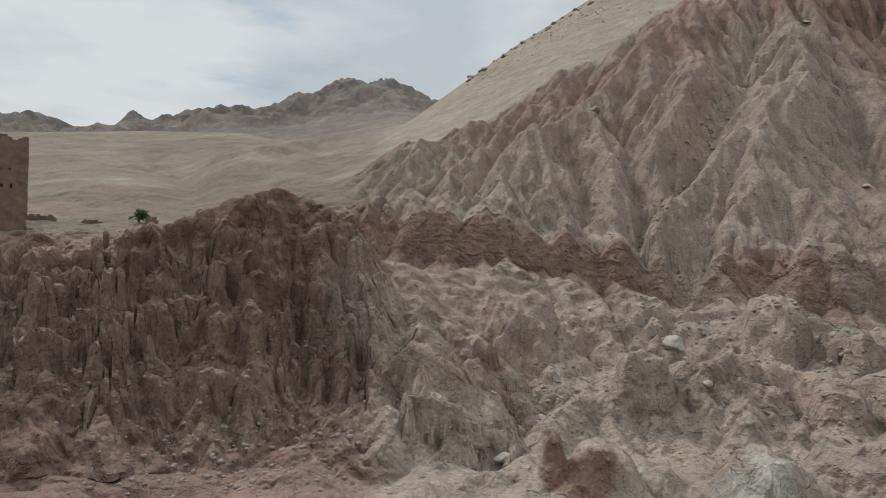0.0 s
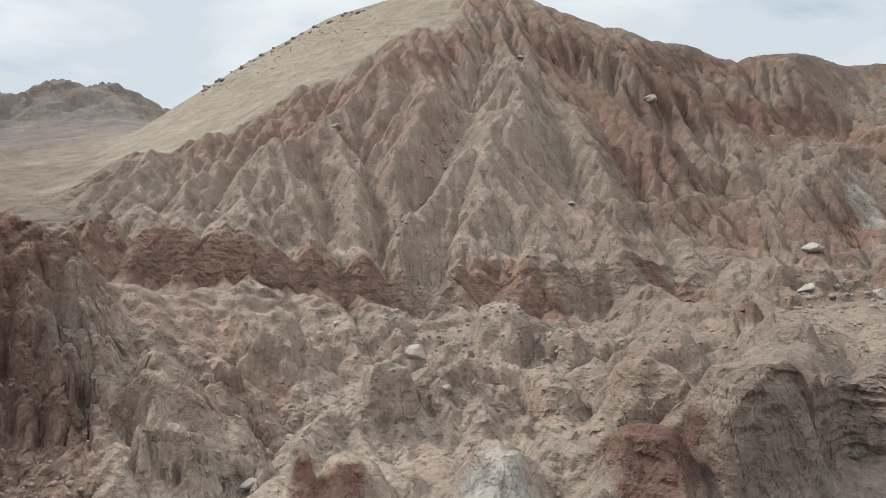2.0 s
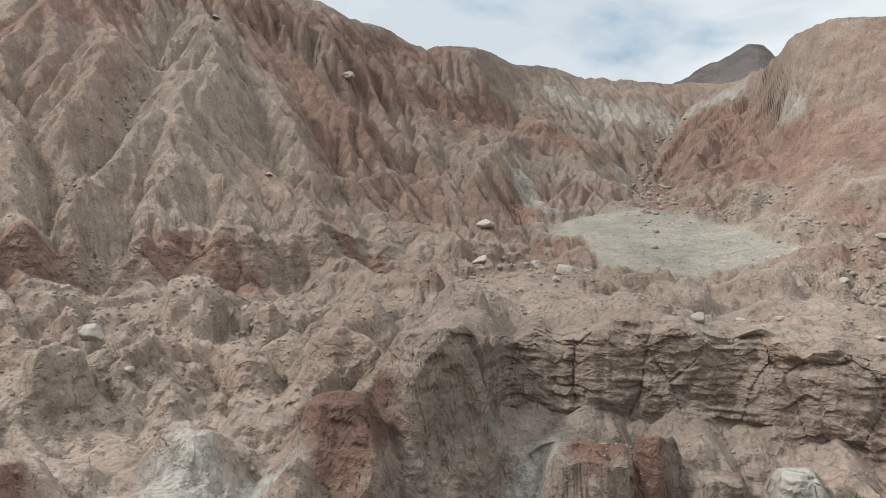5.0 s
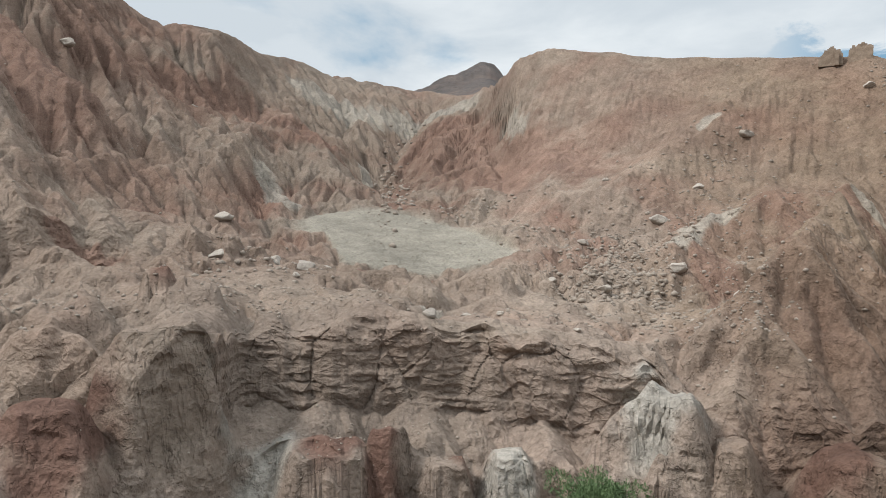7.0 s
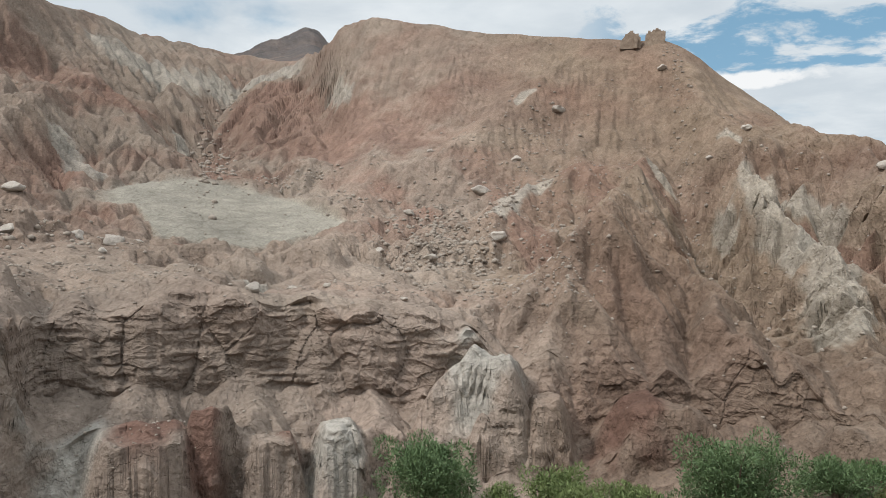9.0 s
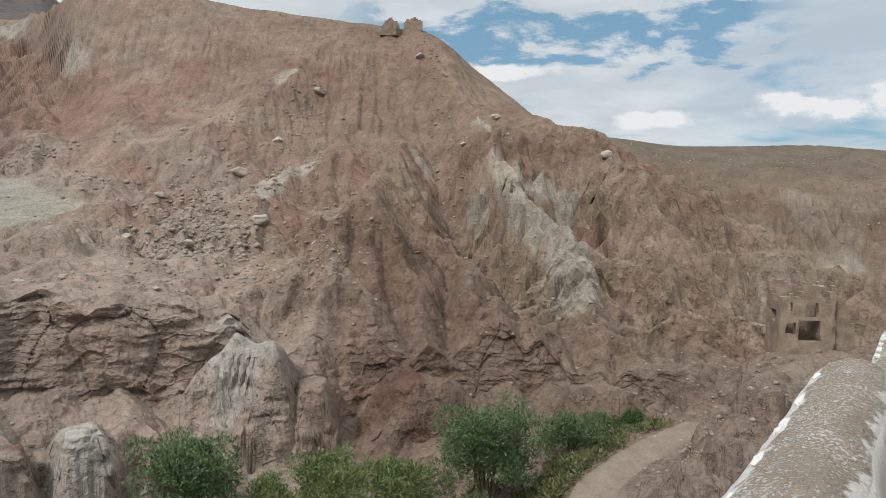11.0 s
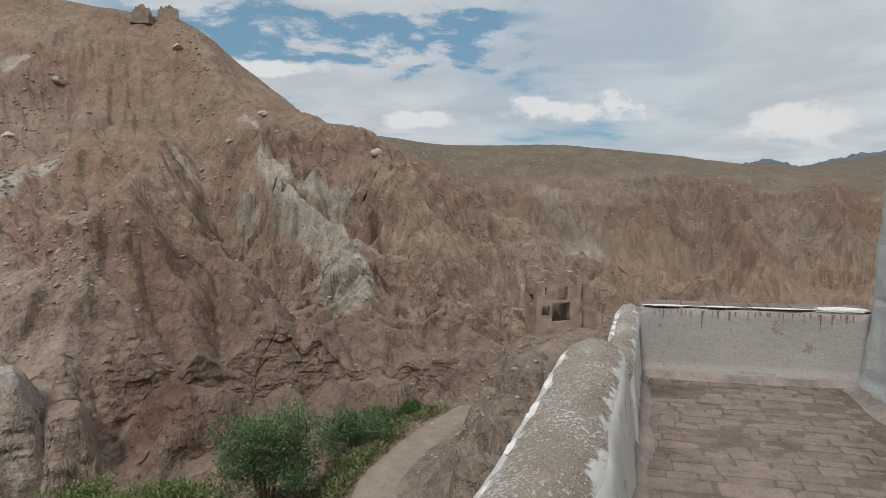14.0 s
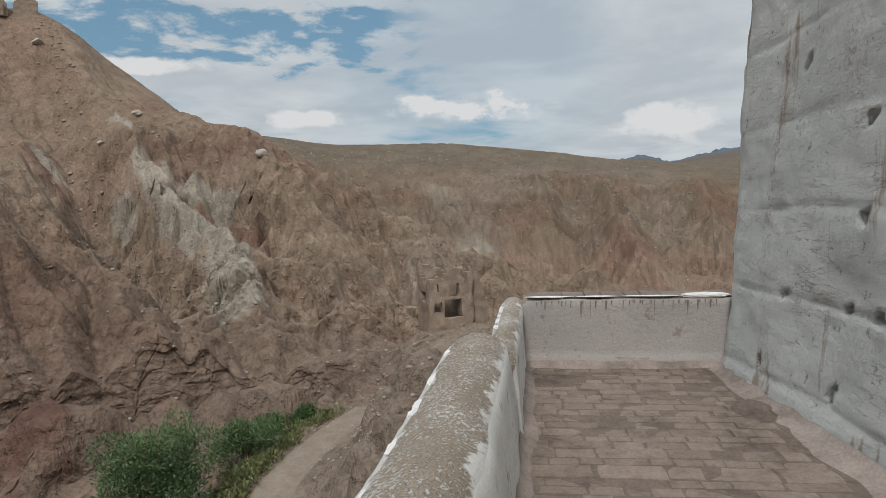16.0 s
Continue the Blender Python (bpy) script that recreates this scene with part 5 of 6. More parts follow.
def build_terrace():
    base = new("terrace_base")
    tagged(base, "earth and stone substructure under the roof terrace", "wall", kind="structure")
    bm = bmesh.new()
    bmesh.ops.create_cube(bm, size=1, matrix=Matrix.LocRotScale((1.3, -4.0, 5.3), None, (11.6, 9.0, 15.8)))
    part("base_block", bm, MUD_BRICK, base)
    floor = new("terrace_floor")
    tagged(floor, "mud-washed stone paving of the roof terrace", "floor", kind="structure")
    xs, ys = np.arange(-4.0, 6.61, 0.1), np.linspace(-2.6, 0.2, 30)
    verts = [(x, y, FLOOR_Z + 0.012 * noise.noise((x * 1.4, y * 1.4, 2))) for x in xs for y in ys]
    n = len(ys)
    faces = [(i * n + k, i * n + n + k, i * n + n + k + 1, i * n + k + 1) for i in range(len(xs) - 1) for k in range(n - 1)]
    link_mesh("mud_bed", verts, faces, MUD_FLOOR, floor)
    return floor


terrace_floor = build_terrace()


def build_parapet():
    wall = new("parapet_wall")
    tagged(wall, "low earthen parapet with worn white limewash and crumbling top", "parapet", kind="structure")

    def body(prof, split, x0, x1, wob, seed, top):
        """One stretch: limewashed inner face below the split height, earth coping above and outside."""
        rows = dense(prof, 0.04)
        v, f = sweep(rows, np.arange(x0, x1, 0.04), wob, seed)
        ob = link_mesh("wall_body", v, f, LIME, wall)
        ob.data.materials.append(top)
        m = len(rows) - 1
        cut = next(k for k, q in enumerate(rows) if q[1] >= split)
        ob.data.polygons.foreach_set("material_index", [1 if (k % m) >= cut or k >= len(f) - 2 else 0 for k in range(len(f))])

    body([(0.12, 13.4), (0.15, 13.75), (0.185, 14.02), (0.205, 14.09), (0.24, 14.125), (0.32, 14.165), (0.42, 14.165), (0.53, 14.12), (0.60, 14.05), (0.64, 13.9), (0.70, 12.6), (0.76, 10.0)], 14.06, -4.2, 4.42, 0.018, 9, COPING)
    body([(0.12, 13.4), (0.14, 13.8), (0.15, 14.0), (0.17, 14.04), (0.24, 14.07), (0.31, 14.055), (0.36, 14.0), (0.40, 13.8), (0.43, 12.0), (0.46, 10)], 13.98, 4.38, 6.78, 0.014, 14, COPING_LOW)
    # lumps of lime still clinging to the outer edge of the top
    rng = random.Random(17)
    x = 0.7
    while x < 6.5:
        w = rng.uniform(0.05, 0.2)
        y, z = (0.55, 14.10) if x < 4.4 else (0.33, 14.045)
        bm = bmesh.new()
        bmesh.ops.create_icosphere(bm, subdivisions=3, radius=1)
        for q in bm.verts:
            q.co *= 1 + 0.35 * noise.noise(q.co * 2.1 + Vector((x * 7, 0, 0))) + 0.15 * noise.noise(q.co * 5 + Vector((x * 9, 0, 0)))
            q.co = Vector((x + w * 0.6 * q.co.x, y + rng.uniform(-0.002, 0.002) + 0.020 * q.co.y, z - 0.004 + 0.012 * q.co.z))
        part("lime_lump", bm, FLAKE, wall, "ragged lump of white lime")
        x += w + 0.5 * rng.random() ** 1.6
    return wall


parapet_wall = build_parapet()


def build_far_parapet():
    wall = new("parapet_wall")
    tagged(wall, "limewashed low end wall with dark drips below slate coping", "parapet", kind="structure")

    def turned(prof, y0, y1, wob, seed):
        v, f = sweep(dense(prof, 0.05), np.arange(-y1, -y0 + 0.01, 0.05), wob, seed)
        return [(b, -a, c) for a, b, c in v], f

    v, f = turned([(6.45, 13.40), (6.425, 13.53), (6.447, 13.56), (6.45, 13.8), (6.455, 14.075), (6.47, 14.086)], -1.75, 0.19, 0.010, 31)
    # this face's dimmer light is part of its limewash colour
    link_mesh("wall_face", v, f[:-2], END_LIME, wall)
    v, f = turned([(6.462, 14.078), (6.50, 14.08), (6.8, 14.08), (6.86, 13.9), (6.9, 12.0), (6.92, 10.0)], -1.75, 0.15, 0.008, 35)
    link_mesh("wall_back", v, f, MUD_BRICK, wall)
    rng = random.Random(8)
    y = -1.72
    while y < 0.08:
        w = rng.uniform(0.14, 0.34)
        bm = bmesh.new()
        bmesh.ops.create_cube(bm, size=1, matrix=Matrix.LocRotScale((6.652 + rng.uniform(-0.012, 0.012), y + w / 2, 14.094), Euler((0, rng.uniform(-0.02, 0.02), rng.uniform(-0.04, 0.04))), (0.36, w - 0.008, 0.016)))
        bmesh.ops.bevel(bm, geom=bm.edges[:], offset=0.005, segments=1, affect="EDGES")
        part("coping_slate", bm, SLATE, wall, "thin grey slate")
        y += w
    for y0, w, t in ((-1.68, 0.42, 0.045), (-1.24, 0.5, 0.010), (-0.7, 0.36, 0.009), (-0.3, 0.42, 0.012)):
        bm = bmesh.new()
        bmesh.ops.create_icosphere(bm, subdivisions=3, radius=1)
        for q in bm.verts:
            q.co *= 1 + 0.25 * noise.noise(q.co * 2.3 + Vector((y0, 0, 0)))
            q.co = Vector((6.47 + 0.035 * q.co.x, y0 + w / 2 + w / 2 * q.co.y, 14.105 + t * 0.6 * q.co.z))
        part("lime_lump", bm, FLAKE, wall, "lump of white lime")
    # drips run down from the coping
    for k in range(34):
        yy, ln, wd = -1.6 + 1.66 * (k + rng.random() * 0.9) / 34, 0.02 + 0.17 * rng.random() ** 2, rng.uniform(0.003, 0.010)
        bm = bmesh.new()
        top = [bm.verts.new((6.444, yy + s * wd, 14.07)) for s in (-1, 1)]
        mid = [bm.verts.new((6.440, yy + s * wd * 0.7 + 0.004, 14.07 - ln * 0.6)) for s in (-1, 1)]
        low = bm.verts.new((6.438, yy + 0.003, 14.07 - ln))
        bm.faces.new((top[0], top[1], mid[1], mid[0]))
        bm.faces.new((mid[0], mid[1], low))
        part("drip_stain", bm, DRIP, wall, "dark run-off drip")
    return wall


build_far_parapet()


def build_white_wall():
    """The tall limewashed wall with its putlog holes and battered face."""
    wall = new("wall_white")
    tagged(wall, "tall white limewashed rammed-earth wall with small square holes", "wall", kind="structure")
    xs, zs = np.arange(-3.6, 6.46, 0.03), np.arange(FLOOR_Z - 0.15, 20.2, 0.03)
    X, Z = np.meshgrid(xs, zs)
    up = Z - FLOOR_Z
    Y = wall_line(X) - 0.066 * up
    ends = np.clip((X - 6.15) / 0.3, 0, 1)
    X2 = X - (0.032 * up + 0.02 * np.sin(up * 2.1) + 0.03 * vnoise(up * 1.7, up * 0, seed=5)) * np.clip((X - 5.2) / 1.1, 0, 1)
    Y = Y - 0.06 * ends ** 2
    relief = 0.02 * fbm(X * 0.9, Z * 1.4, 4, seed=101) + 0.006 * fbm(X * 5, Z * 7, 3, seed=105)
    lift = np.abs(((Z + 0.05 * fbm(X * 0.7, Z * 0, 2, seed=108)) % 0.62) - 0.31)
    relief -= 0.022 * np.exp(-((0.31 - lift) / 0.02) ** 2) * (0.5 + 0.5 * vnoise(X * 1.3, Z * 0.5, seed=111))
    relief += 0.03 * np.clip(1 - up / 0.28, 0, 1) ** 2
    for hx, hz, w, h, d in HOLES:
        q = np.maximum(np.abs(X - hx + 0.3 * (Z - hz)) / (w / 4.4), np.abs(Z - hz + 0.25 * (X - hx)) / (h / 2.8)) + 0.25 * vnoise(X * 30, Z * 30, seed=3)
        relief -= d * (1 - smooth(q, 0.8, 1.1))
    Y = Y + relief
    n = X.shape[1]
    verts = np.stack([X2, Y, Z], -1).reshape(-1, 3)
    faces = [(r * n + c + 1, r * n + c, (r + 1) * n + c, (r + 1) * n + c + 1) for r in range(X.shape[0] - 1) for c in range(n - 1)]
    link_mesh("front_face", verts.tolist(), faces, WHITE_WALL, wall)
    bm = bmesh.new()
    vs = [bm.verts.new(v) for v in ((6.40, -1.62, 13.2), (6.40, -6.5, 13.2), (-3.6, -6.5, 13.2), (-3.6, -2.45, 13.2),
                                    (6.14, -2.08, 20.2), (6.14, -6.0, 20.2), (-3.6, -6.0, 20.2), (-3.6, -2.9, 20.2))]
    for q in ((0, 1, 5, 4), (1, 2, 6, 5), (2, 3, 7, 6), (4, 5, 6, 7)):
        bm.faces.new([vs[k] for k in q])
    part("rear_faces", bm, WHITE_WALL, wall)
    return wall


HOLES = [(5.13, 15.87, 0.137, 0.089, 0.14), (4.27, 15.41, 0.249, 0.068, 0.14), (4.26, 14.84, 0.164, 0.090, 0.14), (5.21, 14.28, 0.157, 0.062, 0.14), (4.42, 14.28, 0.120, 0.062, 0.14), (4.06, 14.30, 0.239, 0.087, 0.14), (5.54, 13.73, 0.126, 0.105, 0.14), (4.51, 13.75, 0.124, 0.113, 0.14)]
build_white_wall()


def rock_mesh(name, seed, detail=2, flat=0.7, rough=0.35, mat=None):
    bm = bmesh.new()
    bmesh.ops.create_icosphere(bm, subdivisions=detail, radius=1)
    rng = random.Random(seed)
    cuts = [(Vector((rng.uniform(-1, 1), rng.uniform(-1, 1), rng.uniform(-0.6, 1))).normalized(), rng.uniform(0.55, 0.85)) for _ in range(7)]
    for v in bm.verts:
        p = v.co.copy()
        for n, d in cuts:
            over = p.dot(n) - d
            if over > 0:
                p -= n * over * 0.9
        p *= 1 + rough * 0.5 * noise.noise(p * 1.7 + Vector((seed, 0, 0)))
        p.z *= flat
        v.co = p
    me = bpy.data.meshes.new(name)
    bm.to_mesh(me)
    bm.free()
    me.materials.append(mat or BOULDER)
    return me


def resting(x, y):
    """Height of the land's surface under a place, with all its relief."""
    hit, where, _, _ = ground.ray_cast((x, y, 200), (0, 0, -1), depsgraph=bpy.context.evaluated_depsgraph_get())
    return where.z if hit else float(ground_at(x, y)[0])


def build_boulders():
    shapes = [rock_mesh("boulder", k, 3, 0.62 + 0.06 * (k % 4)) for k in range(6)]
    rng = random.Random(21)
    for k, (b, r, w) in enumerate(BOULDERS):
        x, y = polar(b, r)
        z = resting(x, y)
        ob = new("boulder", shapes[k % 6])
        s = w / 2 * (1.35 if r > 80 else 0.95)
        ob.matrix_world = Matrix.LocRotScale((x, y, z + s * 0.34), Euler((rng.uniform(-0.3, 0.3), rng.uniform(-0.3, 0.3), rng.uniform(0, 6.28))), (s * 1.25, s * 1.05, s * rng.uniform(0.85, 1.1)))
        kind = "large pale boulder" if w > 2 else "small pale boulder"
        tagged(ob, kind + " half sunk in the eroded clay slope", "boulder", "boulders on the slopes")


BOULDERS = [tuple(float(v) for v in row.split()) for row in """45.2 131.4 1.9, 39 109.2 2.02, 40.5 88.5 1.52, 41.9 119.6 1.26, 44.9 65.5 1.03, 41.8 69.4 0.82, 45.1 81.5 0.86, 53.1 136.2 1.25, 59.2 115.7 1.07, 56.7 112.6 0.75, 68.2 98.7 1.3, 30.7 89.3 1.18, 32.8 56.4 0.67, 23.8 59.3 0.86, 26.6 64.1 0.68, 20.7 54.5 1.22, 4.6 106.9 1.69, 4.2 89.4 1.53, 10.8 87.9 1.62, 12.5 92 1.09, 10.1 76.7 1.01, 8.5 92.2 1.34, 33.3 100.4 1.06, 35 81.8 1.08, 37.1 79.1 0.84, 34.9 124.2 0.82, -6.4 159.8 2.32, -28 46.8 1.05, -23.2 58.1 0.84, -35.7 55.9 0.81, -32 70.9 0.66, -28.8 70.7 0.66, 2.4 169.4 1.34, -25.7 64.1 1.86, -38.8 47.6 1.25, -16.5 161.3 1.07, -31.8 120 1.58, -12.7 106.3 0.7""".split(",")]
build_boulders()


def build_outcrops():
    """Dark broken rock along the crest of the sandy slope."""
    shapes = [rock_mesh("rock_outcrop", 90 + k, 3, 0.9, 0.9, SCREE) for k in range(3)]
    rng = random.Random(5)
    for k in range(26):
        b = -42 + 13 * (k + rng.random()) / 26
        x, y = polar(b, float(line_at("ridge", b)) - rng.uniform(0.5, 6))
        s = 0.35 + 0.7 * rng.random() ** 2
        ob = new("rock_outcrop", shapes[k % 3])
        ob.matrix_world = Matrix.LocRotScale((x, y, resting(x, y) + 0.05 * s), Euler((rng.uniform(-0.2, 0.2), rng.uniform(-0.2, 0.2), rng.uniform(0, 6.28))), (1.7 * s, 1.3 * s, s))
        tagged(ob, "dark broken rock on the crest of the sandy slope", "rock", "rocks on the sandy crest")


build_outcrops()


def leaf_cloud(clumps, per, leaf, seed):
    """Leaves round clump centres (x, y, z, radius): narrow quads, turned every way. Verts and faces."""
    rng = np.random.default_rng(seed)
    V, F = [], []
    for cx, cy, cz, cr in clumps:
        n = int(per * cr * cr)
        d = rng.normal(size=(n, 3))
        d /= np.linalg.norm(d, axis=1, keepdims=True)
        c = np.array((cx, cy, cz)) + d * (cr * rng.uniform(0.45, 1.0, (n, 1)) ** 0.6) * np.array((1, 1, 0.85))
        a = d * 0.5 + rng.normal(size=(n, 3)) * 0.5 + np.array((0, 0, 0.55))
        a /= np.linalg.norm(a, axis=1, keepdims=True)
        s = np.cross(a, rng.normal(size=(n, 3)))
        s /= np.linalg.norm(s, axis=1, keepdims=True) + 1e-9
        ln, wd = leaf * rng.uniform(0.6, 1.3, (n, 1)), leaf * 0.16 * rng.uniform(0.7, 1.3, (n, 1))
        q = np.stack([c, c + a * ln * 0.5 + s * wd, c + a * ln, c + a * ln * 0.5 - s * wd], 1)
        base = sum(len(v) for v in V)
        V.append(q.reshape(-1, 3))
        F.append(base + np.arange(n * 4).reshape(n, 4))
    return np.concatenate(V), np.concatenate(F)


def tube(bm, pts, radii, sides=6):
    rings = []
    for i, p in enumerate(pts):
        d = (pts[min(i + 1, len(pts) - 1)] - pts[max(i - 1, 0)]).normalized()
        s = d.cross(Vector((0.3, 0.9, 0.1))).normalized()
        t = d.cross(s)
        rings.append([bm.verts.new(p + (s * math.cos(6.2832 * k / sides) + t * math.sin(6.2832 * k / sides)) * radii[i]) for k in range(sides)])
    for a, b in zip(rings[:-1], rings[1:]):
        for k in range(sides):
            bm.faces.new((a[k], a[(k + 1) % sides], b[(k + 1) % sides], b[k]))


def willow(b, r, top_z, width, mat, label, seed, per=420, leaf=0.21, name="willow_bush"):
    x, y = polar(b, r)
    z0 = float(ground_at(x, y)[0])
    h = max(top_z - z0, 0.8)
    root = new(name)
    root.location = (x, y, z0 - 0.05)
    tagged(root, label, "bush", "willows along the stream")
    rng = random.Random(seed)
    bm, clumps = bmesh.new(), []
    for k in range(9 if h > 2 else 5):
        a, reach = 6.2832 * k / 9 + rng.uniform(-0.3, 0.3), width * 0.5 * rng.uniform(0.25, 0.8)
        tip = Vector((math.cos(a) * reach, math.sin(a) * reach, h * rng.uniform(0.55, 0.86)))
        pts = [tip * s + Vector((0, 0, 0.18 * h * math.sin(s * 3.14))) for s in (0, 0.2, 0.45, 0.7, 1.0)]
        pts[0] = Vector((math.cos(a) * 0.12, math.sin(a) * 0.12, 0))
        tube(bm, pts, [0.09, 0.075, 0.055, 0.035, 0.015])
        for s in (2, 3, 4):
            p = pts[s]
            clumps.append((p.x + rng.uniform(-0.3, 0.3), p.y + rng.uniform(-0.3, 0.3), p.z, width * rng.uniform(0.10, 0.19)))
    for _ in range(40 if h > 2 else 10):
        a, e, q = rng.uniform(0, 6.28), rng.uniform(0.0, 1.35), rng.uniform(0.7, 1.0)
        clumps.append((width * 0.42 * q * math.cos(a) * math.cos(e), width * 0.42 * q * math.sin(a) * math.cos(e), h * (0.06 + 0.82 * q * math.sin(e)), width * rng.uniform(0.08, 0.15)))
    part("trunk", bm, BARK, root, "several thin grey-brown stems")
    v, f = leaf_cloud(clumps, per, leaf, seed)
    me = bpy.data.meshes.new("crown")
    me.from_pydata(v.tolist(), [], f.tolist())
    me.materials.append(mat)
    ob = new("crown", me)
    ob.parent = root
    return root


willow(58.8, 38, 5.2, 7.0, LEAF, "large dense green willow bush beside the dirt road", 1)
willow(65.9, 44.5, 2.1, 4.6, LEAF, "green willow bush beside the dirt road", 7)
willow(70.9, 51, 0.4, 3.2, LEAF_DARK, "small dark shrub under the gorge wall", 3)
willow(68.6, 48, 0.9, 3.2, LEAF_DARK, "dark green willow bush beside the dirt road", 2)
willow(51.4, 38, 1.5, 5.0, LEAF_YELLOW, "yellow-green willow bush in the stream bed", 4)
willow(45.9, 38, 2.0, 4.8, LEAF_YELLOW, "yellow-green willow bush in the stream bed", 5)
willow(34.6, 39.5, 2.4, 6.8, LEAF, "green willow bush below the clay cliff", 6)
willow(28.9, 40, -0.8, 2.2, LEAF_YELLOW, "low yellow-green shrub below the clay cliff", 8)
willow(40.9, 39, 0.2, 3.4, LEAF_YELLOW, "low yellow-green shrub below the clay cliff", 9)


willow(-67.1, 101, 20.6, 3.0, LEAF_DARK, "small dark green shrub on the far terrace", 11, 300, 0.3, "shrub")


def build_standing_stones():
    """Small upright stones along the crest of the dark badland."""
    me = rock_mesh("standing_stone", 77, 2, 1.0, 0.4, RED_BRICK)
    rng = random.Random(3)
    for b, r, h in ((-70.2, 62, 1.1), (-69.4, 62.5, 1.4), (-68.8, 63, 1.0), (-68.0, 63, 1.3), (-63.9, 66, 1.6), (-63.0, 66.5, 1.9), (-64.6, 66, 1.2)):
        x, y = polar(b, r)
        ob = new("standing_stone", me)
        ob.matrix_world = Matrix.LocRotScale((x, y, float(ground_at(x, y)[0]) + h * 0.42), Euler((rng.uniform(-0.1, 0.1), rng.uniform(-0.1, 0.1), rng.uniform(0, 6))), (h * 0.22, h * 0.2, h * 0.55))
        tagged(ob, "small upright weathered stone on the badland crest", "stone", "standing stones")


build_standing_stones()


def build_paving():
    """Irregular courses of paving stones bedded in mud, laid across the terrace."""
    rng = random.Random(12)
    shapes = []
    for k in range(10):
        bm = bmesh.new()
        n = 8
        top, low = [], []
        for i in range(n):
            a = 6.2832 * i / n
            c, s = math.cos(a), math.sin(a)
            q = max(abs(c), abs(s))
            px, py = c / q * 0.5 * rng.uniform(0.88, 1.02), s / q * 0.5 * rng.uniform(0.88, 1.02)
            top.append(bm.verts.new((px * 0.97, py * 0.975, 0.5 + rng.uniform(-0.1, 0.1))))
            low.append(bm.verts.new((px, py, -0.5)))
        bm.faces.new(top)
        for i in range(n):
            bm.faces.new((low[i], low[(i + 1) % n], top[(i + 1) % n], top[i]))
        me = bpy.data.meshes.new("paving_stone")
        bm.to_mesh(me)
        bm.free()
        me.materials.append(PAVING)
        shapes.append(me)
    x = 1.6
    while x < 6.3:
        d = rng.choice((0.11, 0.14, 0.18, 0.24)) * rng.uniform(0.85, 1.15)
        y = wall_line(x) + 0.16 + rng.uniform(0, 0.1)
        while y < 0.02:
            w = min(rng.choice((0.13, 0.17, 0.22, 0.28, 0.38)) * rng.uniform(0.85, 1.15), 0.11 - y)
            if w > 0.06:
                ob = new("paving_stone", shapes[rng.randrange(10)])
                ob.parent = terrace_floor
                ob.matrix_local = Matrix.LocRotScale((x + d / 2, y + w / 2, FLOOR_Z + 0.012 * noise.noise((x * 1.4, y * 1.4, 2)) + rng.uniform(-0.006, 0.0)), Euler((rng.uniform(-0.012, 0.012), rng.uniform(-0.012, 0.012), rng.uniform(-0.06, 0.06))), (d * rng.uniform(0.93, 1.03), w * rng.uniform(0.95, 1.02), 0.011))
            y += w
        x += d


def build_road():
    """Pale dirt track with two worn ruts and soft edges."""
    line = ROAD_LINE
    n, across = len(line), np.linspace(-1.25, 1.25, 15)
    verts, faces = [], []
    for i in range(n):
        d = line[min(i + 1, n - 1)] - line[max(i - 1, 0)]
        side = np.array((d[1], -d[0])) / (math.hypot(d[0], d[1]) + 1e-6)
        for a in across:
            w = a * (1 + 0.08 * noise.noise((i * 0.15, a, 3)))
            z = line[i, 2] + 0.05 - 0.05 * math.exp(-((abs(a) - 0.75) / 0.25) ** 2) - 0.16 * max(0, abs(a) - 0.95) / 0.3 + 0.03 * noise.noise((line[i, 0] * 0.8, line[i, 1] * 0.8 + a, 0))
            verts.append((line[i, 0] + side[0] * w, line[i, 1] + side[1] * w, z))
    m = len(across)
    for i in range(n - 1):
        faces += [(i * m + k, i * m + k + 1, i * m + m + k + 1, i * m + m + k) for k in range(m - 1)]
    ob = link_mesh("road", verts, faces, DIRT_ROAD)
    tagged(ob, "pale rutted dirt track along the stream bed", "road", kind="structure")


build_road()


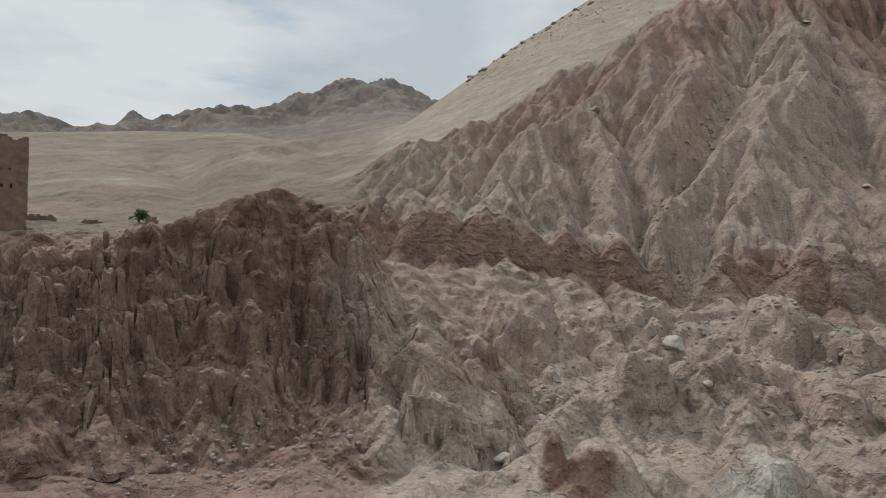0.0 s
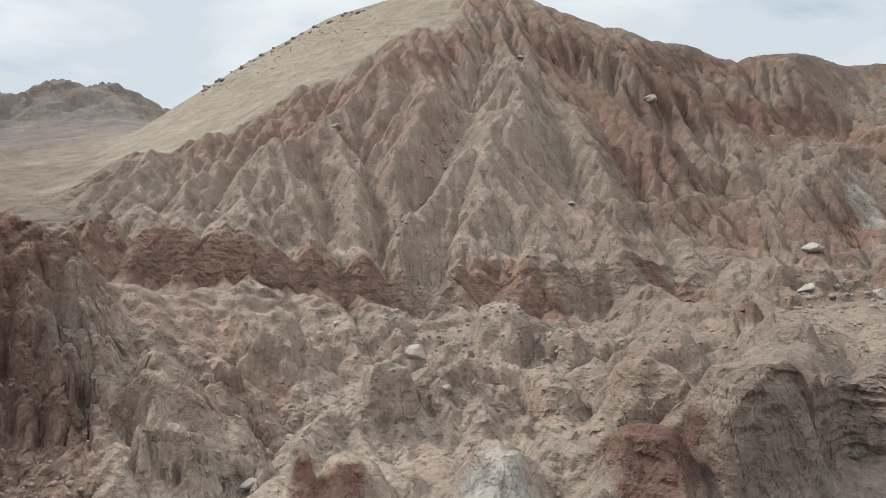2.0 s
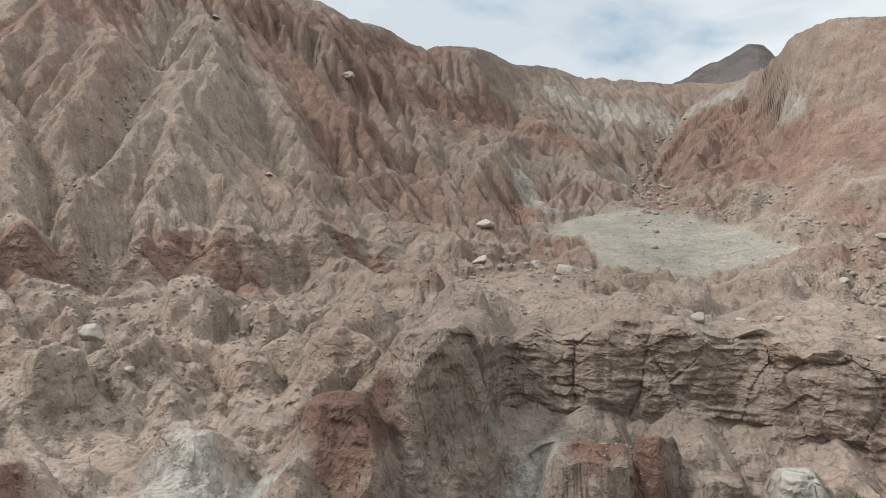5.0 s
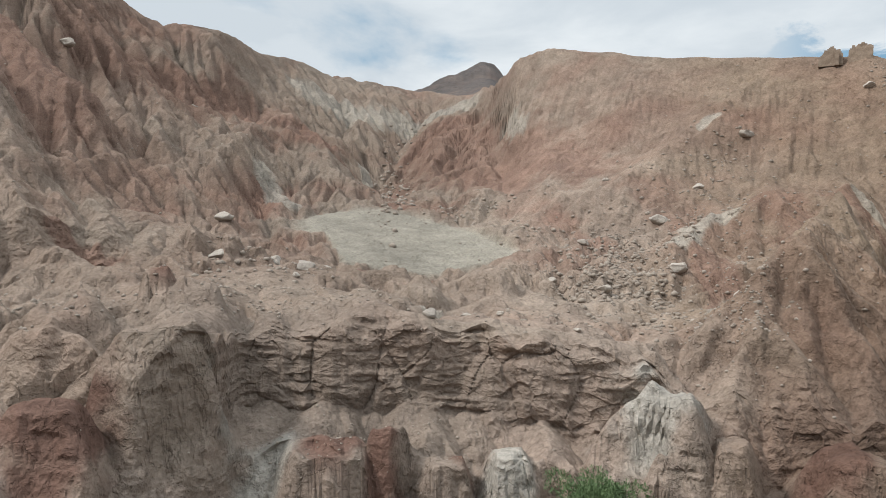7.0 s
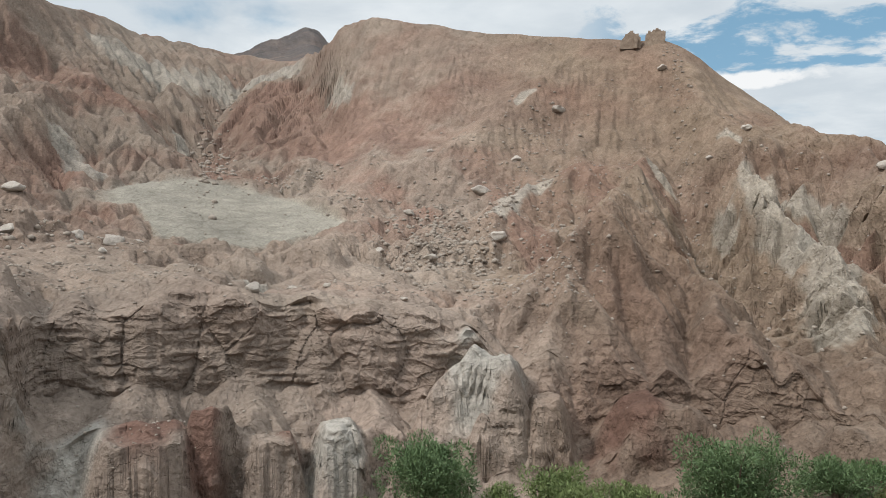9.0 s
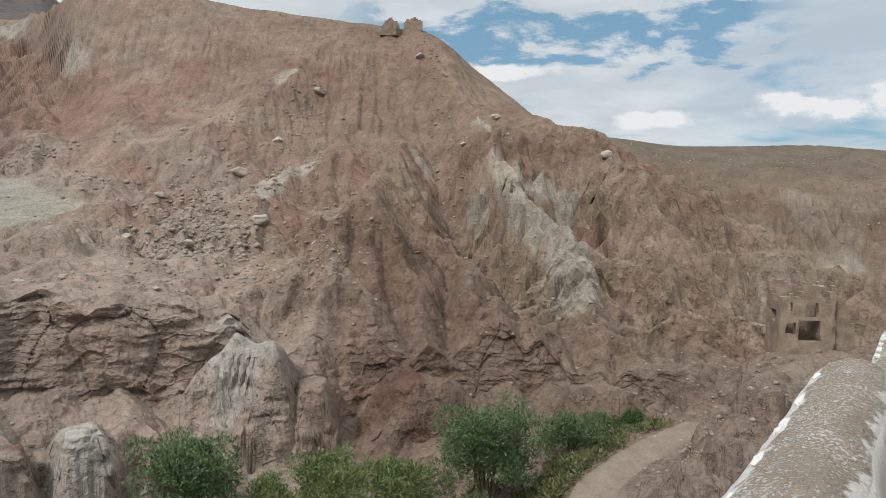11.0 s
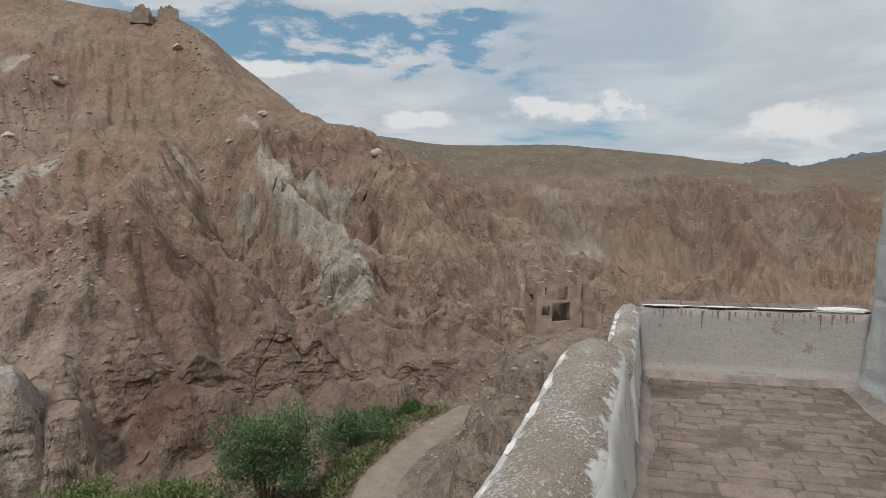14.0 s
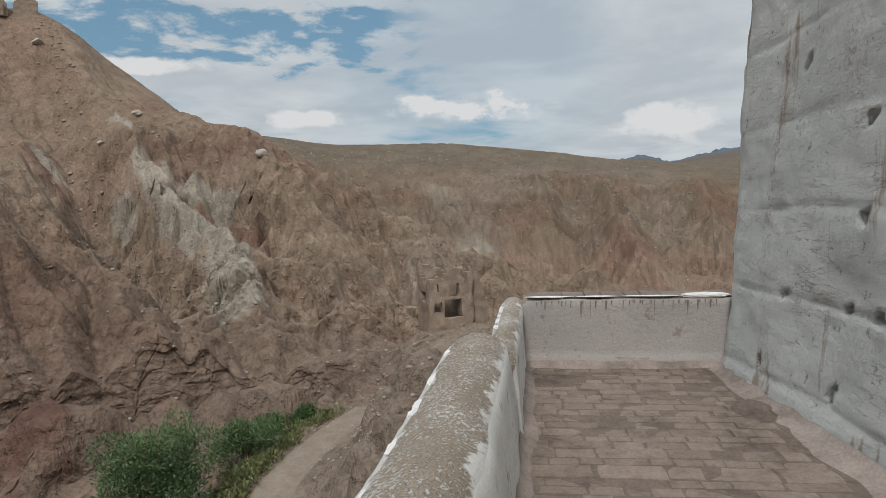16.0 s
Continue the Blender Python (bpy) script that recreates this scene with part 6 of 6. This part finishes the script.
def ragged_wall(bm, x0, x1, y, thick, z0, tops, holes=(), seed=0):
    """An upright wall in the x-z plane with an uneven broken top and openings cut through. tops: heights along it."""
    cell = 0.22
    nx, nz = max(2, int((x1 - x0) / cell)), int(max(tops) / cell) + 1
    solid = {}
    for i in range(nx):
        f = (i + 0.5) / nx
        h = np.interp(f, np.linspace(0, 1, len(tops)), tops) + 0.4 * noise.noise((i * 0.3 + seed, 0, 0)) + 0.3 * noise.noise((i * 0.9 + seed, 3, 0))
        for k in range(nz):
            cx, cz = x0 + (x1 - x0) * f, (k + 0.5) * cell
            open_here = any(a < cx < b and c < cz < d for a, b, c, d in holes)
            solid[i, k] = cz < h and not open_here
    cache = {}

    def vert(i, k, side):
        if (i, k, side) not in cache:
            x, z = x0 + (x1 - x0) * i / nx, k * cell
            d = Vector((noise.noise((x * 1.3 + seed, z * 1.3, 1)), noise.noise((x * 1.1 + seed, z * 1.1, 5)), noise.noise((x * 1.3 + seed, z * 1.3, 9)))) * 0.11
            cache[i, k, side] = bm.verts.new(Vector((x, y + side * thick, z0 + z)) + d)
        return cache[i, k, side]

    for (i, k), s in solid.items():
        if not s:
            continue
        for side in (0, 1):
            q = [vert(i, k, side), vert(i + 1, k, side), vert(i + 1, k + 1, side), vert(i, k + 1, side)]
            bm.faces.new(q if side == 0 else q[::-1])
        for (di, dk), (a, b) in (((-1, 0), ((i, k + 1), (i, k))), ((1, 0), ((i + 1, k), (i + 1, k + 1))), ((0, 1), ((i + 1, k + 1), (i, k + 1))), ((0, -1), ((i, k), (i + 1, k)))):
            if not solid.get((i + di, k + dk), False):
                bm.faces.new((vert(*a, 0), vert(*a, 1), vert(*b, 1), vert(*b, 0))[::-1])


def ruin(name, label, b, r, turn, z, walls, mat, sink=0.6):
    """A roofless ruin out of ragged walls: rows (part, x0, x1, y, thick, tops, holes, quarter turn)."""
    x, y = polar(b, r)
    root = new(name)
    root.matrix_world = Matrix.Translation((x, y, z)) @ Matrix.Rotation(radians(-b + turn), 4, "Z")
    tagged(root, label, "ruin")
    for i, (pn, x0, x1, yy, th, tops, holes, quarter) in enumerate(walls):
        bm = bmesh.new()
        ragged_wall(bm, x0, x1, yy, th, -sink, [t + sink for t in tops], [(a, c, d + sink, e + sink) for a, c, d, e in holes], seed=i * 7 + r)
        if quarter:
            bmesh.ops.transform(bm, matrix=Matrix.Rotation(radians(90), 4, "Z"), verts=bm.verts)
        bmesh.ops.recalc_face_normals(bm, faces=bm.faces)
        part(pn, bm, mat, root)
    return root


def build_ruins():
    ruin("ruined_tower", "roofless mud-brick watchtower ruin with broken window openings", 82.3, 60, 20, TOWER_Z, [
        ("front_wall", -1.9, 1.9, -1.5, 0.45, [4.0, 4.1, 4.2, 5.3, 4.9, 3.6, 3.3], [(-1.5, -0.9, 2.9, 3.6), (-0.5, 0.9, 0.7, 2.3), (-0.2, 0.8, 2.5, 3.7), (-1.4, -0.8, 1.3, 2.0)], False),
        ("back_wall", -1.9, 1.9, 1.2, 0.45, [4.8, 5.3, 4.6, 4.4, 5.0], [(-0.8, 0.2, 2.4, 3.4)], False),
        ("side_wall", -1.4, 1.5, -2.0, 0.45, [4.6, 4.4, 4.8, 4.9], [], True),
        ("side_wall", -1.4, 1.5, 1.5, 0.45, [3.8, 3.5, 4.1, 4.4], [(-0.4, 0.5, 2.2, 3.0)], True),
        ("leaning_wall", 1.9, 3.6, -0.9, 0.6, [5.0, 4.4, 3.4, 2.0], [], False)], MUD_BRICK, sink=1.2)
    zh = float(ground_at(*polar(51.8, 143))[0])
    ruin("hilltop_ruin", "broken stone wall stubs of a hilltop fort", 51.7, 143, 0, zh, [
        ("wall_stub", -4.4, -0.6, -0.6, 1.2, [0.9, 1.9, 2.6, 2.9, 2.2, 1.6], [], False),
        ("wall_stub", 0.3, 4.0, -0.4, 1.2, [1.9, 2.7, 3.0, 2.9, 2.5], [], False),
        ("cross_wall", -1.2, 3.0, 1.2, 0.7, [1.6, 1.2, 1.4, 1.8], [], True)], MUD_BRICK)
    for b, r, wide, tall in ((-73.4, 101, 3.4, 0.7), (-70.2, 100, 2.4, 0.5), (-66.2, 99, 1.6, 1.0)):
        zw = resting(*polar(b, r))
        ruin("ruined_wall", "low crumbling stub of a mud-brick wall on the far terrace", b, r, 6, zw, [
            ("wall_stub", -wide / 2, wide / 2, 0, 0.5, [0.6 * tall, tall, 0.8 * tall, 0.5 * tall], [], False)], RED_BRICK)
    zl = EYE_Z + 95 * math.tan(radians(2.0))
    holes = [(-2.0 + 0.8 * i, -1.75 + 0.8 * i, 5.3 + 0.05 * i, 5.6 + 0.05 * i) for i in range(5)] + [(-1.6 + 1.0 * i, -1.3 + 1.0 * i, 3.6, 3.9) for i in range(4)]
    ruin("ruined_fort_tower", "tall red mud-masonry tower ruin with rows of beam holes", -76.4, 95, 8, zl, [
        ("front_wall", -3.2, 3.2, -2.0, 0.6, [8.6, 9.4, 9.0, 9.6, 8.9, 9.7], holes, False),
        ("back_wall", -3.2, 3.2, 1.6, 0.6, [8.0, 8.6, 9.0, 8.2], [], False),
        ("side_wall", -1.9, 2.0, -3.2, 0.6, [9.4, 9.0, 9.3], [], True),
        ("side_wall", -1.9, 2.0, 2.6, 0.6, [9.0, 8.6, 9.0], [], True)], RED_BRICK, sink=1.5)


build_ruins()


def build_scree():
    """Loose stones: fans under the gullies, rubble on the shelf and strays on the slopes."""
    rng = np.random.default_rng(44)
    shapes = [rock_mesh("scree_shape", 60 + k, 1, 0.7, 0.4, SCREE) for k in range(5)]
    data = []
    for me in shapes:
        v = np.array([tuple(q.co) for q in me.vertices])
        f = np.array([tuple(p.vertices) for p in me.polygons])
        data.append((v, f))
        bpy.data.meshes.remove(me)
    fields = [(35, 93, 4.6, 15, 1700, 0.08, 0.75), (36.5, 84, 3.4, 7, 700, 0.08, 0.8), (17.6, 150, 1.5, 26, 500, 0.25, 1.2), (24, 126, 6.0, 4, 260, 0.12, 0.8), (7.0, 86, 4.5, 8, 260, 0.12, 0.9), (76, 42, 5, 6, 220, 0.05, 0.4), (47, 115, 14, 24, 420, 0.12, 0.7), (40, 70, 6, 7, 400, 0.08, 0.6), (-16, 72, 12, 6, 700, 0.08, 0.6),
              (-29, 70, 7, 5, 420, 0.06, 0.3), (-33, 56, 6, 7, 420, 0.05, 0.28), (-22, 58, 9, 7, 500, 0.05, 0.25), (-46, 56, 3, 6, 200, 0.06, 0.3), (0, 70, 14, 8, 500, 0.06, 0.3),
              (46, 70, 7, 12, 420, 0.06, 0.3), (60, 95, 10, 25, 420, 0.08, 0.4), (30, 63, 14, 7, 420, 0.05, 0.28), (44, 120, 12, 20, 420, 0.1, 0.5), (-12, 130, 14, 30, 500, 0.1, 0.5),
              (-26, 105, 10, 16, 420, 0.08, 0.4), (5, 150, 10, 25, 320, 0.1, 0.5), (-34, 200, 8, 14, 320, 0.2, 0.7), (86, 205, 16, 22, 800, 0.15, 0.7), (84, 228, 15, 12, 300, 0.2, 0.9), (76, 52, 6, 10, 420, 0.06, 0.35), (-60, 48, 12, 8, 420, 0.06, 0.35), (12, 45.5, 12, 3, 200, 0.05, 0.2)]
    fields += [(-32, 62, 14, 9, 1100, 0.05, 0.4), (-12, 64, 12, 9, 1000, 0.05, 0.4), (6, 64, 10, 8, 700, 0.05, 0.4), (26, 62, 14, 8, 700, 0.05, 0.4), (-60, 47, 9, 5, 700, 0.05, 0.4), (44, 92, 8, 24, 900, 0.07, 0.5), (14, 49, 16, 2.5, 500, 0.04, 0.25), (62, 80, 9, 16, 900, 0.07, 0.45), (-24, 110, 14, 22, 900, 0.08, 0.4), (96, 190, 9, 30, 1200, 0.12, 0.7), (45, 62, 4, 6, 260, 0.06, 0.4)]
    runs = [("53.5 13, 54.8 8.2, 55.6 1.9, 56.4 -2.1, 62.3 -8.6", 1.1, 420), ("44.6 9.5, 41.7 4.8, 40.4 -1.1", 1.6, 260), ("44.4 3.2, 45.2 -1.1, 44.2 -5.4", 1.0, 160), ("44.6 -2.8, 44.3 -7.8, 47 -9.6", 0.9, 260),
            ("20.5 11, 18.4 9.3, 16.8 6.3, 18 3.6", 2.2, 420), ("18 3.4, 22 2.6, 27 1.2, 30 0", 1.2, 320), ("-20.3 16, -22.7 10.8, -25.5 5.8, -28.3 2.2", 0.9, 320), ("-24.7 0.8, -26.5 -3, -29 -6", 1.4, 300), ("6 -0.6, 8.5 -2, 11 -2.5, 11 -4", 1.2, 200)]
    V, F, base = [], [], 0
    for row in fields + runs:
        if len(row) == 7:
            b, r, wb, wr, n, lo, hi = row
            bs, rs = b + rng.normal(size=n) * wb * 0.6, r + rng.normal(size=n) * wr * 0.6
            rs = np.clip(rs, 34, 260)
            x, y = rs * np.sin(np.radians(bs)), rs * np.cos(np.radians(bs))
        else:
            line, spread, n = row
            pts, t = np.array(line_from(line)), rng.random(n) * (line.count(","))
            k = t.astype(int)
            x, y = (pts[k] + (pts[k + 1] - pts[k]) * (t - k)[:, None] + rng.normal(size=(n, 2)) * spread).T
            far = float(np.hypot(x, y).mean())
            lo, hi = 0.0008 * far, 0.0065 * far
        z = [resting(*q) for q in zip(x, y)]
        size = 0.66 * (lo + (hi - lo) * rng.random(n) ** 4)
        for i in range(n):
            v, f = data[i % 5]
            a = rng.uniform(0, 6.28)
            c, s = math.cos(a), math.sin(a)
            q = v * size[i] * rng.uniform(0.7, 1.2, 3)
            q = np.stack([q[:, 0] * c - q[:, 1] * s, q[:, 0] * s + q[:, 1] * c, q[:, 2]], 1) + (x[i], y[i], z[i] + size[i] * 0.12)
            V.append(q)
            F.append(f + base)
            base += len(v)
    V, F = np.concatenate(V), np.concatenate(F)
    me = bpy.data.meshes.new("scree")
    me.vertices.add(len(V))
    me.vertices.foreach_set("co", V.astype(np.float32).ravel())
    me.loops.add(F.size)
    me.loops.foreach_set("vertex_index", F.astype(np.int32).ravel())
    me.polygons.add(len(F))
    me.polygons.foreach_set("loop_start", np.arange(0, F.size, 3, dtype=np.int32))
    me.update(calc_edges=True)
    me.materials.append(SCREE)
    tagged(new("scree", me), "loose pale stones strewn over slopes and gullies", "scree", kind="stuff")


def build_skirting():
    """Earthen fillet smoothed into the angle between the floor and the walls."""
    runs = (("along parapet", [(x, 0.135) for x in np.arange(1.5, 6.40, 0.08)], (0, -1)),
            ("end wall", [(6.44, y) for y in np.arange(0.10, -1.62, -0.08)], (-1, 0)),
            ("white wall", [(x, wall_line(x) + 0.02) for x in np.arange(6.3, 1.5, -0.08)], (0.08, 1)))
    for which, line, (ox, oy) in runs:
        verts, faces = [], []
        reach = 0.16 if which == "white wall" else 0.09
        prof = [(0.0, 0.075), (0.18, 0.045), (0.42, 0.025), (0.72, 0.012), (1.0, -0.004)]
        for i, (px, py) in enumerate(line):
            k = reach * (1 + 0.45 * noise.noise((px * 2.2, py * 2.2, 4)) + 0.25 * noise.noise((px * 8, py * 8, 4)))
            for s, h in prof:
                verts.append((px + ox * k * s, py + oy * k * s, FLOOR_Z + h * (1 + 0.3 * noise.noise((px * 5, py * 5, s)))))
        m = len(prof)
        for i in range(len(line) - 1):
            faces += [(i * m + k, i * m + m + k, i * m + m + k + 1, i * m + k + 1) for k in range(m - 1)]
        link_mesh("skirting", verts, faces, SKIRT, terrace_floor, "pinkish earthen fillet at the wall foot")


build_skirting()


def build_grass():
    """Tufts of dry and green grass along the track and the stream bed."""
    rng = random.Random(31)
    tufts = []
    for k in range(520):
        if k < 260:
            px, py, _ = ROAD_LINE[rng.randrange(len(ROAD_LINE))]
            px, py = px - rng.uniform(0.2, 1.6), py + rng.uniform(1.5, 3.4)
        else:
            px, py = polar(rng.uniform(27, 69), rng.uniform(36.5, 43))
        if any(math.hypot(px - a, py - c) < 1.5 for a, c, _ in ROAD_LINE[::3]):
            continue
        tufts.append((px, py, resting(px, py) + 0.1, rng.uniform(0.2, 0.55)))
    v, f = leaf_cloud(tufts, 260, 0.3, 77)
    me = bpy.data.meshes.new("grass")
    me.from_pydata(v.tolist(), [], f.tolist())
    me.materials.append(GRASS)
    tagged(new("grass", me), "tufts of dry green grass beside the track", "grass", kind="stuff")


build_grass()


def build_heap():
    """Crumbled earth lying against the foot of the white wall."""
    n, verts, faces = 26, [], []
    for i in range(n + 1):
        for k in range(n + 1):
            u, v = i / n * 2 - 1, k / n * 2 - 1
            d = math.hypot(u, v) * (1 + 0.3 * noise.noise((u * 2.1, v * 2.1, 6)))
            h = 0.06 * max(0, 1 - d) ** 0.8 * (1 + 0.5 * noise.noise((u * 5, v * 5, 2)))
            verts.append((0.25 * u, 0.17 * v, h - 0.004))
    for i in range(n):
        faces += [(i * (n + 1) + k, (i + 1) * (n + 1) + k, (i + 1) * (n + 1) + k + 1, i * (n + 1) + k + 1) for k in range(n)]
    ob = link_mesh("earth_mound", verts, faces, MUD_FLOOR)
    ob.location = HEAP
    tagged(ob, "small mound of dark crumbled earth at the white wall's foot", "earth mound")


HEAP = (5.1, -1.5, FLOOR_Z + 0.004)
build_heap()
build_scree()
build_paving()
